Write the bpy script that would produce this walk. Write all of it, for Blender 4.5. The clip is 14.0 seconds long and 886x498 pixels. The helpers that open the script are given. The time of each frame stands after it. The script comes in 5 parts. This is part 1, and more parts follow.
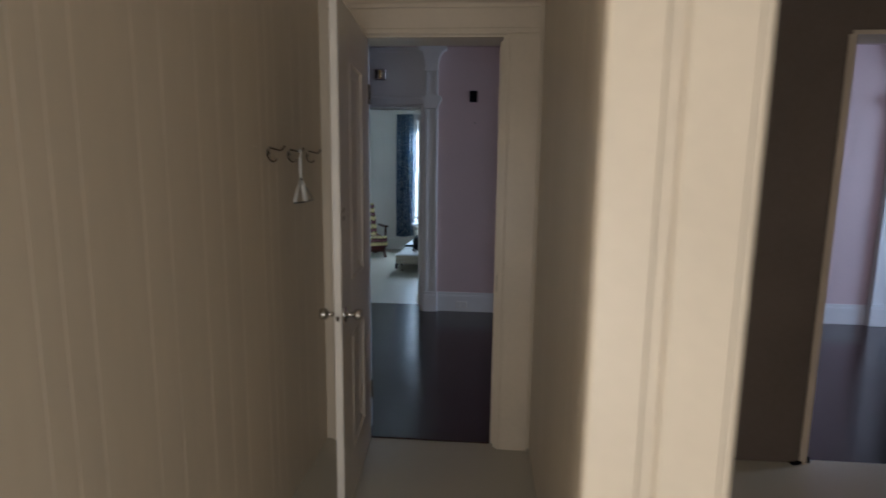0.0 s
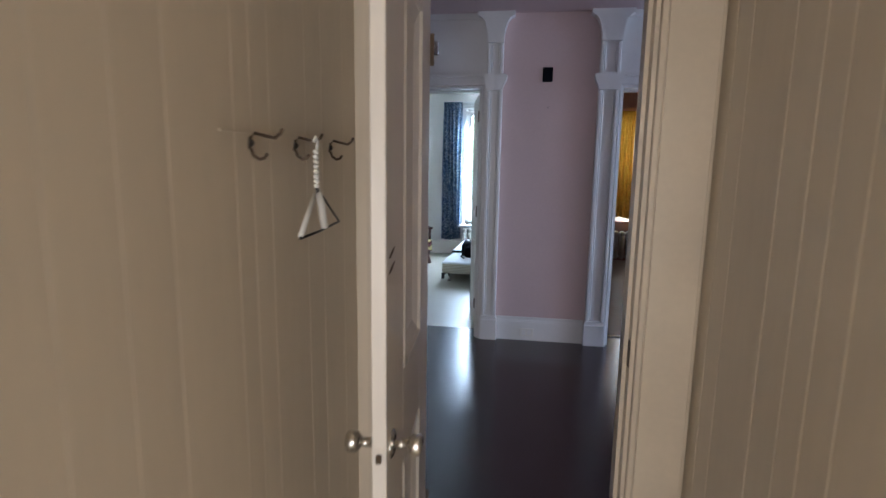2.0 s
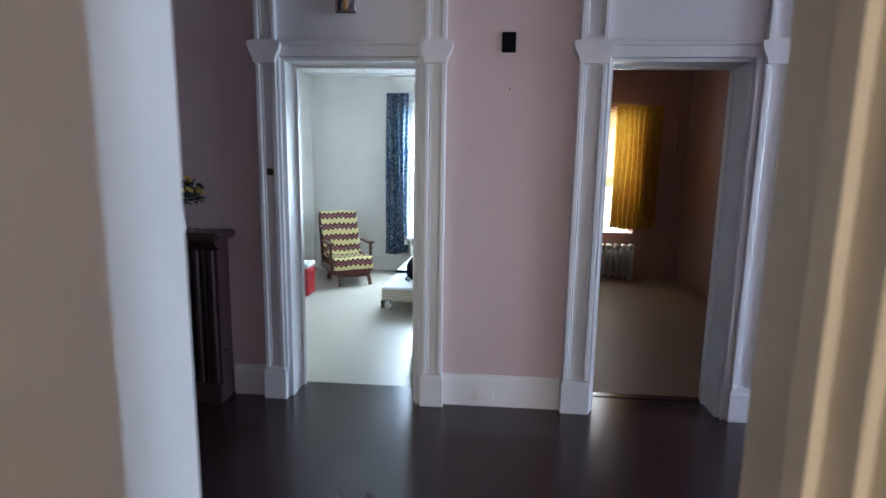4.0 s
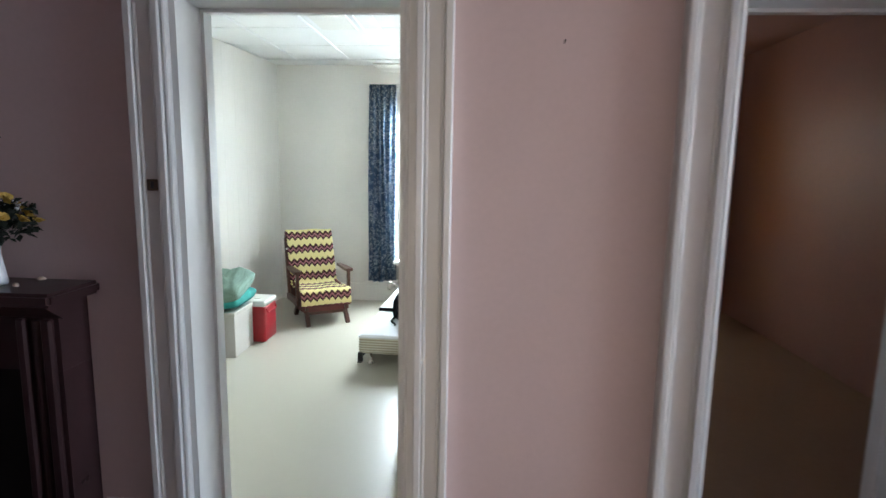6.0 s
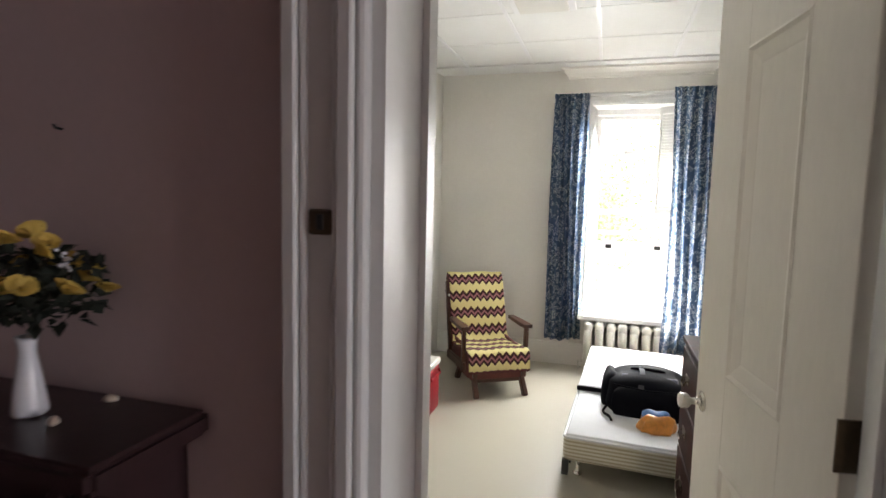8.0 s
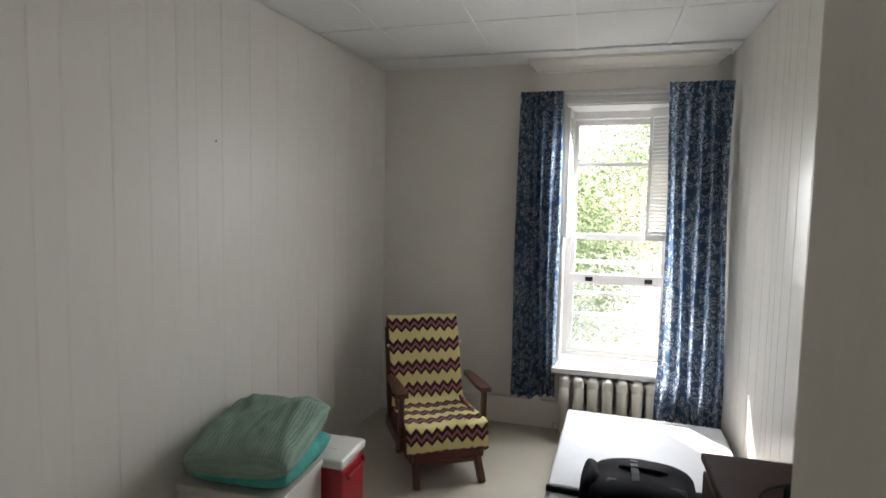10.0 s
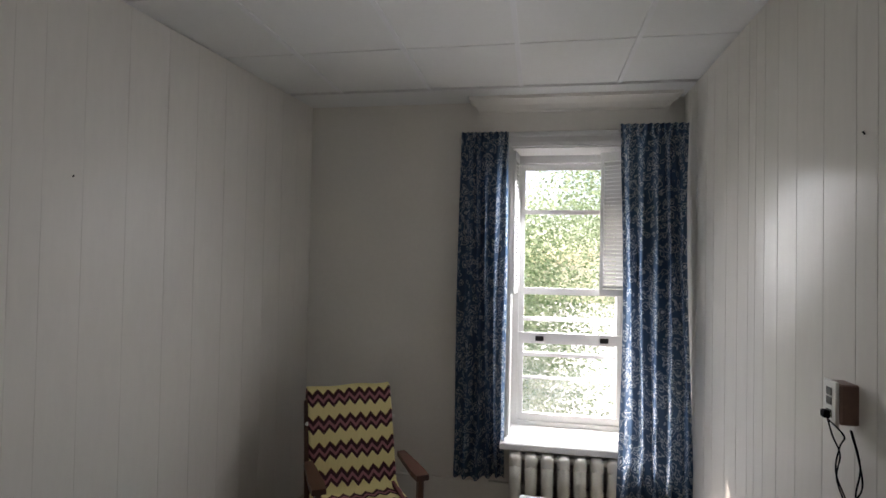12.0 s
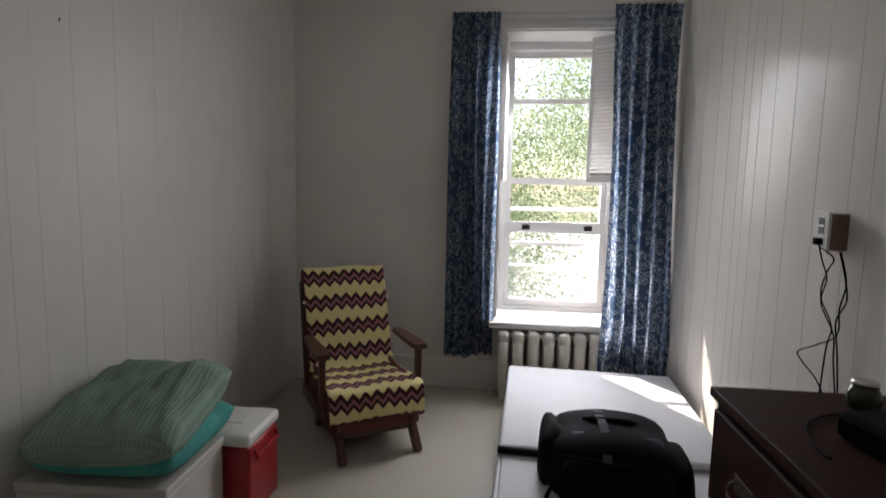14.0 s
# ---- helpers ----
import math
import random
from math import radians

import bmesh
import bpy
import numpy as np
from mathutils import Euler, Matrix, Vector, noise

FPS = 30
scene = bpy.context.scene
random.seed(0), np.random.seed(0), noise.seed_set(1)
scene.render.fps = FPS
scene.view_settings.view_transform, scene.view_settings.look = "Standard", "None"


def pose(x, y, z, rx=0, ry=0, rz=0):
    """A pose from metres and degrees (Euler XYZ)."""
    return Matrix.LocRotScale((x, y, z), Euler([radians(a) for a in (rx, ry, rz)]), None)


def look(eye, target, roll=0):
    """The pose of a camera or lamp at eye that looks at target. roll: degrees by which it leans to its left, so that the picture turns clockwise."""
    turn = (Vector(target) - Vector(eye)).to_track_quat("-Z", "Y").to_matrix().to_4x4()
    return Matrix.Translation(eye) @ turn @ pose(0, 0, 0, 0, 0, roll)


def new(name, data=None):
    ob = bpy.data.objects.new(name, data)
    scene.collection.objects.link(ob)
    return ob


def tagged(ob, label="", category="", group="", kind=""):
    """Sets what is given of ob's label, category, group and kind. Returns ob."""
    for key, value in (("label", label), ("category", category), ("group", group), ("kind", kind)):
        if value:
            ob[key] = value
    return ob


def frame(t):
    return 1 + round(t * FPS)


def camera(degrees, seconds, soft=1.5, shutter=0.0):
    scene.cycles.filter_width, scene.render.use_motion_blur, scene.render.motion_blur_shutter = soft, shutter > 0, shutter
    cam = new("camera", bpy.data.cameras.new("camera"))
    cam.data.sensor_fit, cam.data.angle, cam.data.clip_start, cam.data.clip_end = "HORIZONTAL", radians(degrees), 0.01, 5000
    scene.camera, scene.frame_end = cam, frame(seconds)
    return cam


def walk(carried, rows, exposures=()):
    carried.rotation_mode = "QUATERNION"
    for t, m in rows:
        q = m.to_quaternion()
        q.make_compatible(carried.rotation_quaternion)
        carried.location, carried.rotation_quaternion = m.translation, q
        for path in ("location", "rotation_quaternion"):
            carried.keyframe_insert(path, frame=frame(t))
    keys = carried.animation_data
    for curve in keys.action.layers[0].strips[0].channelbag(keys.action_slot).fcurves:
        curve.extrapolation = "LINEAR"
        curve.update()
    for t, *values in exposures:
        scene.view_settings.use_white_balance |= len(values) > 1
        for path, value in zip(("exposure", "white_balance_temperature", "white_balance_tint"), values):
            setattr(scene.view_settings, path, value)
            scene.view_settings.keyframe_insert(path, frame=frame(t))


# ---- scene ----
cam = camera(78.4, 14.0, shutter=0.5)
PATH = [
    (0, (-0.008, 0.604, 1.549), (-0.17, 2.574, 1.248), 0.7),
    (0.3, (-0.106, 0.623, 1.589), (-0.354, 2.584, 1.285), 1.0),
    (1, (-0.161, 1.006, 1.53), (-0.478, 2.955, 1.218), 0.6),
    (1.5, (-0.228, 1.311, 1.538), (-0.543, 3.259, 1.212), 0.7),
    (2, (-0.313, 1.652, 1.566), (-0.61, 3.602, 1.239), 0.9),
    (2.4, (-0.298, 1.931, 1.577), (-0.564, 3.885, 1.245), 0.8),
    (3, (-0.283, 2.342, 1.559), (-0.52, 4.301, 1.233), 0.7),
    (5.3, (-0.329, 3.833, 1.578), (-0.405, 5.809, 1.276), 1.3),
    (5.5, (-0.351, 3.982, 1.573), (-0.433, 5.958, 1.278), 1.2),
    (6, (-0.45, 4.37, 1.559), (-0.574, 6.345, 1.266), 1.0),
    (6.5, (-0.658, 4.632, 1.627), (-0.838, 6.606, 1.36), 1.2),
    (7, (-0.82, 4.932, 1.613), (-1.122, 6.897, 1.394), 1.3),
    (7.5, (-0.986, 5.23, 1.574), (-1.448, 7.167, 1.384), 1.2),
    (8, (-1.181, 5.489, 1.526), (-1.755, 7.395, 1.338), 1.3),
    (10.5, (-1.148, 6.809, 1.658), (-1.633, 8.746, 1.539), 1.0),
    (11, (-1.137, 7.02, 1.669), (-1.575, 8.972, 1.643), 1.0),
    (11.5, (-1.122, 7.048, 1.667), (-1.524, 9.007, 1.684), 1.0),
    (12, (-1.175, 7.02, 1.64), (-1.523, 8.989, 1.678), 1.1),
    (12.5, (-1.244, 6.983, 1.586), (-1.539, 8.96, 1.623), 1.2),
    (13, (-1.274, 6.993, 1.483), (-1.532, 8.976, 1.477), 1.2),
    (13.5, (-1.309, 6.987, 1.427), (-1.544, 8.97, 1.314), 1.3),
    (14, (-1.337, 6.955, 1.363), (-1.547, 8.931, 1.142), 1.2),
]
EXPOSURES = [
    (0.0, 1.6, 5200, 7), (0.5, 2.2, 5200, 9), (1.5, 2.65, 5200, 10), (3.0, 3.05, 5200, 10), (5.3, 3.5, 5900, 5),
    (6.0, 3.45, 6200, 7), (7.0, 2.82, 6900, 10), (7.5, 2.85, 7150, 14), (8.0, 2.95, 7400, 18), (10.5, 1.4, 7000, 19), (11.0, 1.25, 7000, 21), (12.0, 1.1, 7000, 22), (14.0, 1.08, 7000, 23),
]
walk(cam, [(t, look(eye, target, roll)) for t, eye, target, roll in PATH], EXPOSURES)

# ---- world, sun, large lights ----
world = bpy.data.worlds.new("sky")
scene.world = world
world.use_nodes = True
wn = world.node_tree
sky = wn.nodes.new("ShaderNodeTexSky")
sky.sky_type, sky.sun_disc = "NISHITA", False
sky.sun_elevation, sky.sun_rotation = radians(49), radians(-32)
wn.links.new(sky.outputs[0], wn.nodes["Background"].inputs[0])
wn.nodes["Background"].inputs[1].default_value = 0.15

sun = new("sun", bpy.data.lights.new("sun", "SUN"))
sun.data.energy, sun.data.angle, sun.data.color = 5.0, radians(0.6), (1.0, 0.95, 0.86)
sun.matrix_world = look((-4.6, 17.4, 10.4), (0, 10, 0.2))


def area_lamp(name, place, target, w, h, watts, colour):
    data = bpy.data.lights.new(name, "AREA")
    data.shape, data.size, data.size_y, data.energy, data.color = "RECTANGLE", w, h, watts, colour
    ob = new(name, data)
    ob.matrix_world = look(place, target)
    return ob


area_lamp("bedroom_window_daylight", (-0.98, 11.14, 1.45), (-2.4, 8.0, -1.25), 0.72, 1.85, 23, (0.84, 0.94, 1.0)).data.spread = radians(150)
area_lamp("hall_window_daylight", (6.35, 5.0, 1.6), (0, 5.1, 1.2), 1.3, 1.9, 20, (0.78, 0.87, 1.0))
area_lamp("orange_room_window_daylight", (1.37, 10.70, 1.45), (1.37, 6, 1.0), 0.66, 1.5, 4.5, (1.0, 0.97, 0.93))
# Unseen warm source added behind the start, a wide sphere with no lamp body.
warm_source = new("back_room_unseen_light", bpy.data.lights.new("back_room_unseen_light", "POINT"))
warm_source.data.energy, warm_source.data.color, warm_source.data.shadow_soft_size = 35, (1.0, 0.86, 0.70), 0.60
warm_source.location = (-0.12, -0.80, 1.0)


# ---- materials ----
def mat(name, colour, rough=0.6, vary=0.12, scale=3.0, fine=60.0, bump=0.08, metal=0.0, tint=None, spec=0.5, piece=0.0, stretch=(1, 1, 1)):
    """A painted or natural surface with stains at a large scale, grain at a fine one and slight relief."""
    m = bpy.data.materials.new(name)
    m.use_nodes = True
    nt = m.node_tree
    b = nt.nodes["Principled BSDF"]
    tc = nt.nodes.new("ShaderNodeTexCoord")
    mp = nt.nodes.new("ShaderNodeMapping")
    mp.inputs["Scale"].default_value = stretch
    nt.links.new(tc.outputs["Object"], mp.inputs[0])
    n1, n2 = nt.nodes.new("ShaderNodeTexNoise"), nt.nodes.new("ShaderNodeTexNoise")
    n1.inputs["Scale"].default_value, n1.inputs["Detail"].default_value = scale, 5
    n2.inputs["Scale"].default_value, n2.inputs["Detail"].default_value = fine, 3
    for n in (n1, n2):
        nt.links.new(mp.outputs[0], n.inputs["Vector"])
    add = nt.nodes.new("ShaderNodeMath")
    add.operation = "MULTIPLY_ADD"
    add.inputs[1].default_value = 0.35
    nt.links.new(n2.outputs[0], add.inputs[0])
    nt.links.new(n1.outputs[0], add.inputs[2])
    last = add
    if piece:
        info = nt.nodes.new("ShaderNodeObjectInfo")
        ma = nt.nodes.new("ShaderNodeMath")
        ma.operation = "MULTIPLY_ADD"
        ma.inputs[1].default_value = piece
        nt.links.new(info.outputs["Random"], ma.inputs[0])
        nt.links.new(add.outputs[0], ma.inputs[2])
        last = ma
    ramp = nt.nodes.new("ShaderNodeValToRGB")
    ramp.color_ramp.elements[0].position, ramp.color_ramp.elements[1].position = 0.25, 1.0 + piece * 0.5
    dark = tint or tuple(c * (1 - 2 * vary) for c in colour)
    ramp.color_ramp.elements[0].color = (*dark, 1)
    ramp.color_ramp.elements[1].color = (*[min(1, c * (1 + vary)) for c in colour], 1)
    nt.links.new(last.outputs[0], ramp.inputs[0])
    nt.links.new(ramp.outputs[0], b.inputs["Base Color"])
    rr = nt.nodes.new("ShaderNodeMath")
    rr.operation = "MULTIPLY_ADD"
    rr.inputs[1].default_value, rr.inputs[2].default_value = 0.22, max(0.02, rough - 0.11)
    nt.links.new(n1.outputs[0], rr.inputs[0])
    nt.links.new(rr.outputs[0], b.inputs["Roughness"])
    b.inputs["Metallic"].default_value = metal
    b.inputs["Specular IOR Level"].default_value = spec
    if bump:
        bn = nt.nodes.new("ShaderNodeBump")
        bn.inputs["Strength"].default_value, bn.inputs["Distance"].default_value = bump, 0.01
        nt.links.new(add.outputs[0], bn.inputs["Height"])
        nt.links.new(bn.outputs[0], b.inputs["Normal"])
    return m


M_CREAM_PANEL = mat("cream_panelling_paint", (0.62, 0.54, 0.42), 0.42, 0.07, 1.6, 40, 0.06, piece=0.15, stretch=(1, 1, 0.15))
M_CREAM_TRIM = mat("cream_trim_paint", (0.62, 0.54, 0.425), 0.4, 0.07, 2.5, 50, 0.06)
M_PINK = mat("pink_plaster", (0.60, 0.475, 0.475), 0.55, 0.06, 1.3, 45, 0.05)
M_TRIM = mat("white_trim_paint", (0.74, 0.74, 0.73), 0.35, 0.05, 2.5, 50, 0.05)
M_SILL = mat("chalky_white_sill_paint", (0.72, 0.72, 0.70), 0.85, 0.05, 3, 50, 0.05, spec=0.15)
M_DOOR = mat("aged_white_door_paint", (0.70, 0.66, 0.60), 0.34, 0.07, 3, 60, 0.06, stretch=(1, 1, 0.3))
M_FLOOR_DARK = mat("dark_varnished_floor", (0.035, 0.020, 0.022), 0.21, 0.18, 1.2, 30, 0.05, stretch=(1, 0.4, 1))
M_FLOOR_CREAM = mat("cream_lino_floor", (0.47, 0.44, 0.365), 0.34, 0.02, 0.8, 25, 0.02)
M_FLOOR_TAN = mat("tan_lino_floor", (0.30, 0.215, 0.15), 0.45, 0.14, 1.6, 25, 0.03)
M_WALL_WHITE = mat("white_wall_paint", (0.80, 0.775, 0.725), 0.5, 0.05, 1.2, 35, 0.04)
M_PANEL_WHITE = mat("white_panelling_paint", (0.80, 0.775, 0.725), 0.38, 0.05, 1.4, 40, 0.05, piece=0.02, stretch=(1, 1, 0.2), spec=0.22)
M_PANEL_GLOSS = mat("glossy_white_panelling_paint", (0.78, 0.755, 0.70), 0.17, 0.05, 1.4, 40, 0.012, piece=0.03, stretch=(1, 1, 0.2), spec=0.028)
M_SHELL = mat("pale_shell", (0.62, 0.52, 0.42), 0.3, 0.2, 40, 120, 0.1)
M_CEIL = mat("white_ceiling_board", (0.81, 0.82, 0.81), 0.7, 0.04, 1.5, 70, 0.06)
M_BATTEN = mat("white_ceiling_batten", (0.82, 0.83, 0.84), 0.45, 0.03, 3, 60, 0.03)
M_MANTEL = mat("purple_brown_mantel_paint", (0.045, 0.022, 0.024), 0.32, 0.3, 4, 50, 0.06)
M_SOOT = mat("soot_black", (0.008, 0.007, 0.007), 0.9, 0.3, 5, 40, 0.2)
M_DRESSER = mat("dark_brown_wood", (0.040, 0.013, 0.010), 0.6, 0.4, 3, 30, 0.06, stretch=(0.4, 3, 3), spec=0.10)
M_BLACK = mat("black_nylon", (0.005, 0.0055, 0.009), 0.8, 0.3, 8, 150, 0.2, spec=0.08)
M_BLACKMETAL = mat("black_metal", (0.03, 0.03, 0.03), 0.4, 0.2, 8, 80, 0.05, metal=0.6)
M_CHROME = mat("worn_chrome", (0.6, 0.58, 0.54), 0.25, 0.12, 8, 80, 0.02, metal=1.0)
M_BRASS = mat("worn_brass", (0.55, 0.36, 0.14), 0.32, 0.2, 10, 80, 0.03, metal=1.0)
M_HINGE = mat("dark_bronze_hinge", (0.10, 0.07, 0.045), 0.45, 0.3, 10, 80, 0.05, metal=0.7)
M_RADIATOR = mat("cream_radiator_enamel", (0.66, 0.64, 0.58), 0.4, 0.08, 6, 60, 0.06)
M_TICKING = mat("white_mattress_ticking", (0.72, 0.74, 0.77), 0.7, 0.06, 4, 120, 0.08)
# Lack of light beyond the partition is put into this dark brown.
M_SHADE_WALL = mat("shade_darkened_wall", (0.11, 0.085, 0.07), 0.5, 0.15, 2, 40, 0.05)
M_TEAL = mat("teal_cotton", (0.045, 0.33, 0.29), 0.9, 0.25, 9, 34, 0.9)
M_RED = mat("red_cooler_plastic", (0.36, 0.012, 0.022), 0.35, 0.10, 5, 80, 0.03)
M_PLASTIC_W = mat("white_plastic", (0.75, 0.74, 0.70), 0.4, 0.05, 6, 80, 0.03)
M_BROWNBOX = mat("brown_bakelite", (0.20, 0.115, 0.085), 0.4, 0.2, 8, 60, 0.03)
M_VASE = mat("white_milk_glass", (0.75, 0.76, 0.80), 0.22, 0.04, 10, 80, 0.03)
M_PETAL = mat("yellow_silk_petal", (0.62, 0.43, 0.10), 0.75, 0.2, 30, 150, 0.1, piece=0.3)
M_LEAF = mat("dark_silk_leaf", (0.012, 0.017, 0.010), 0.7, 0.3, 20, 100, 0.1)
M_ORANGE = mat("orange_packet_film", (0.72, 0.28, 0.06), 0.35, 0.25, 14, 70, 0.25)
M_WOODLIGHT = mat("chair_wood", (0.085, 0.032, 0.02), 0.35, 0.3, 5, 60, 0.05, stretch=(3, 3, 0.5))
M_WHITEBOX = mat("white_chest_paint", (0.52, 0.49, 0.45), 0.5, 0.08, 3, 50, 0.05)
M_BARK = mat("bark", (0.24, 0.20, 0.14), 0.9, 0.3, 4, 30, 0.4)
M_GRASS = mat("dry_grass", (0.34, 0.33, 0.20), 0.9, 0.3, 2, 40, 0.3)
M_DRIVE = mat("pale_concrete", (0.58, 0.57, 0.54), 0.85, 0.08, 1.0, 20, 0.1)
# Darkened tan, with the shade of unlit rooms put into it.
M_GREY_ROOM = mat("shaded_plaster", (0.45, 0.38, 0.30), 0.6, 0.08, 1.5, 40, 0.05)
# Red cast of light through the gold curtains is put into this pink.
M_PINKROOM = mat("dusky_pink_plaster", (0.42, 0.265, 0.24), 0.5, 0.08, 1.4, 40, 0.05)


def pattern_cloth(name, ground, motif, through_light, scale=17.0):
    """Printed cloth: paisley-like blots and outlines on a ground colour, letting some light through."""
    m = bpy.data.materials.new(name)
    m.use_nodes = True
    nt = m.node_tree
    b = nt.nodes["Principled BSDF"]
    tc = nt.nodes.new("ShaderNodeTexCoord")
    noise_n = nt.nodes.new("ShaderNodeTexNoise")
    noise_n.inputs["Scale"].default_value = 12
    nt.links.new(tc.outputs["UV"], noise_n.inputs["Vector"])
    mix = nt.nodes.new("ShaderNodeVectorMath")
    mix.operation = "MULTIPLY_ADD"
    mix.inputs[1].default_value = (0.10, 0.10, 0.10)
    nt.links.new(noise_n.outputs["Color"], mix.inputs[0])
    nt.links.new(tc.outputs["UV"], mix.inputs[2])
    v = nt.nodes.new("ShaderNodeTexVoronoi")
    v.inputs["Scale"].default_value = scale
    nt.links.new(mix.outputs[0], v.inputs["Vector"])
    r = nt.nodes.new("ShaderNodeValToRGB")
    r.color_ramp.interpolation = "LINEAR"
    e = r.color_ramp.elements
    e[0].position, e[0].color = 0.0, (*ground, 1)
    e[1].position, e[1].color = 1.0, (*ground, 1)
    for pos, c in ((0.10, motif), (0.17, motif), (0.22, ground), (0.36, ground), (0.42, tuple(0.55 * a + 0.45 * g for a, g in zip(motif, ground))), (0.47, motif), (0.52, ground)):
        k = e.new(pos)
        k.color = (*c, 1)
    nt.links.new(v.outputs["Distance"], r.inputs[0])
    nt.links.new(r.outputs[0], b.inputs["Base Color"])
    b.inputs["Roughness"].default_value = 0.85
    if through_light:
        tr = nt.nodes.new("ShaderNodeBsdfTranslucent")
        nt.links.new(r.outputs[0], tr.inputs[0])
        ms = nt.nodes.new("ShaderNodeMixShader")
        ms.inputs[0].default_value = through_light
        nt.links.new(b.outputs[0], ms.inputs[1])
        nt.links.new(tr.outputs[0], ms.inputs[2])
        nt.links.new(ms.outputs[0], nt.nodes["Material Output"].inputs[0])
    return m


M_CURTAIN = pattern_cloth("blue_floral_curtain_cotton", (0.085, 0.138, 0.220), (0.66, 0.70, 0.73), 0.76, 25)
M_CURTAIN_GOLD = pattern_cloth("gold_curtain_cloth", (0.46, 0.27, 0.025), (0.58, 0.36, 0.05), 0.11, 9)


def chevron_cloth():
    """Knitted throw with zigzag stripes: wide yellow, then maroon, mauve, maroon."""
    m = bpy.data.materials.new("chevron_knit")
    m.use_nodes = True
    nt = m.node_tree
    b = nt.nodes["Principled BSDF"]
    tc = nt.nodes.new("ShaderNodeTexCoord")
    sep = nt.nodes.new("ShaderNodeSeparateXYZ")
    nt.links.new(tc.outputs["UV"], sep.inputs[0])

    def math_node(op, a, bb, c=None):
        n = nt.nodes.new("ShaderNodeMath")
        n.operation = op
        for i, val in enumerate((a, bb, c)):
            if val is None:
                continue
            if isinstance(val, (int, float)):
                n.inputs[i].default_value = val
            else:
                nt.links.new(val, n.inputs[i])
        return n.outputs[0]

    zig = math_node("PINGPONG", sep.outputs[0], 0.031)
    y = math_node("MULTIPLY_ADD", zig, 1.15, sep.outputs[1])
    wob = nt.nodes.new("ShaderNodeTexNoise")
    wob.inputs["Scale"].default_value = 25
    nt.links.new(tc.outputs["UV"], wob.inputs["Vector"])
    y = math_node("MULTIPLY_ADD", wob.outputs[0], 0.008, y)
    f = math_node("FRACT", math_node("DIVIDE", y, 0.146), 0)
    r = nt.nodes.new("ShaderNodeValToRGB")
    r.color_ramp.interpolation = "CONSTANT"
    e = r.color_ramp.elements
    e[0].position, e[0].color = 0.0, (0.78, 0.69, 0.33, 1)
    e[1].position, e[1].color = 0.44, (0.05, 0.012, 0.016, 1)
    for pos, c in ((0.60, (0.36, 0.14, 0.16)), (0.75, (0.05, 0.012, 0.016)), (0.93, (0.35, 0.20, 0.06)), (0.96, (0.78, 0.69, 0.33))):
        k = e.new(pos)
        k.color = (*c, 1)
    nt.links.new(f, r.inputs[0])
    nt.links.new(r.outputs[0], b.inputs["Base Color"])
    b.inputs["Roughness"].default_value = 0.9
    w = nt.nodes.new("ShaderNodeTexWave")
    w.inputs["Scale"].default_value, w.inputs["Distortion"].default_value = 45, 2
    nt.links.new(tc.outputs["UV"], w.inputs["Vector"])
    bn = nt.nodes.new("ShaderNodeBump")
    bn.inputs["Strength"].default_value, bn.inputs["Distance"].default_value = 0.35, 0.006
    nt.links.new(w.outputs[0], bn.inputs["Height"])
    nt.links.new(bn.outputs[0], b.inputs["Normal"])
    return m


M_CHEVRON = chevron_cloth()


def stripe_cloth():
    """Box-spring border: fine horizontal stripes of cream and tan."""
    m = bpy.data.materials.new("striped_border_cloth")
    m.use_nodes = True
    nt = m.node_tree
    b = nt.nodes["Principled BSDF"]
    tc, sep = nt.nodes.new("ShaderNodeTexCoord"), nt.nodes.new("ShaderNodeSeparateXYZ")
    nt.links.new(tc.outputs["Object"], sep.inputs[0])
    k = nt.nodes.new("ShaderNodeMath")
    k.operation = "PINGPONG"
    k.inputs[1].default_value = 0.010
    nt.links.new(sep.outputs[2], k.inputs[0])
    r = nt.nodes.new("ShaderNodeMapRange")
    r.inputs[1].default_value, r.inputs[2].default_value = 0.002, 0.008
    nt.links.new(k.outputs[0], r.inputs[0])
    mx = nt.nodes.new("ShaderNodeMix")
    mx.data_type = "RGBA"
    mx.inputs[6].default_value, mx.inputs[7].default_value = (0.60, 0.57, 0.48, 1), (0.34, 0.31, 0.22, 1)
    nt.links.new(r.outputs[0], mx.inputs[0])
    nt.links.new(mx.outputs[2], b.inputs["Base Color"])
    b.inputs["Roughness"].default_value = 0.8
    return m


M_STRIPE = stripe_cloth()


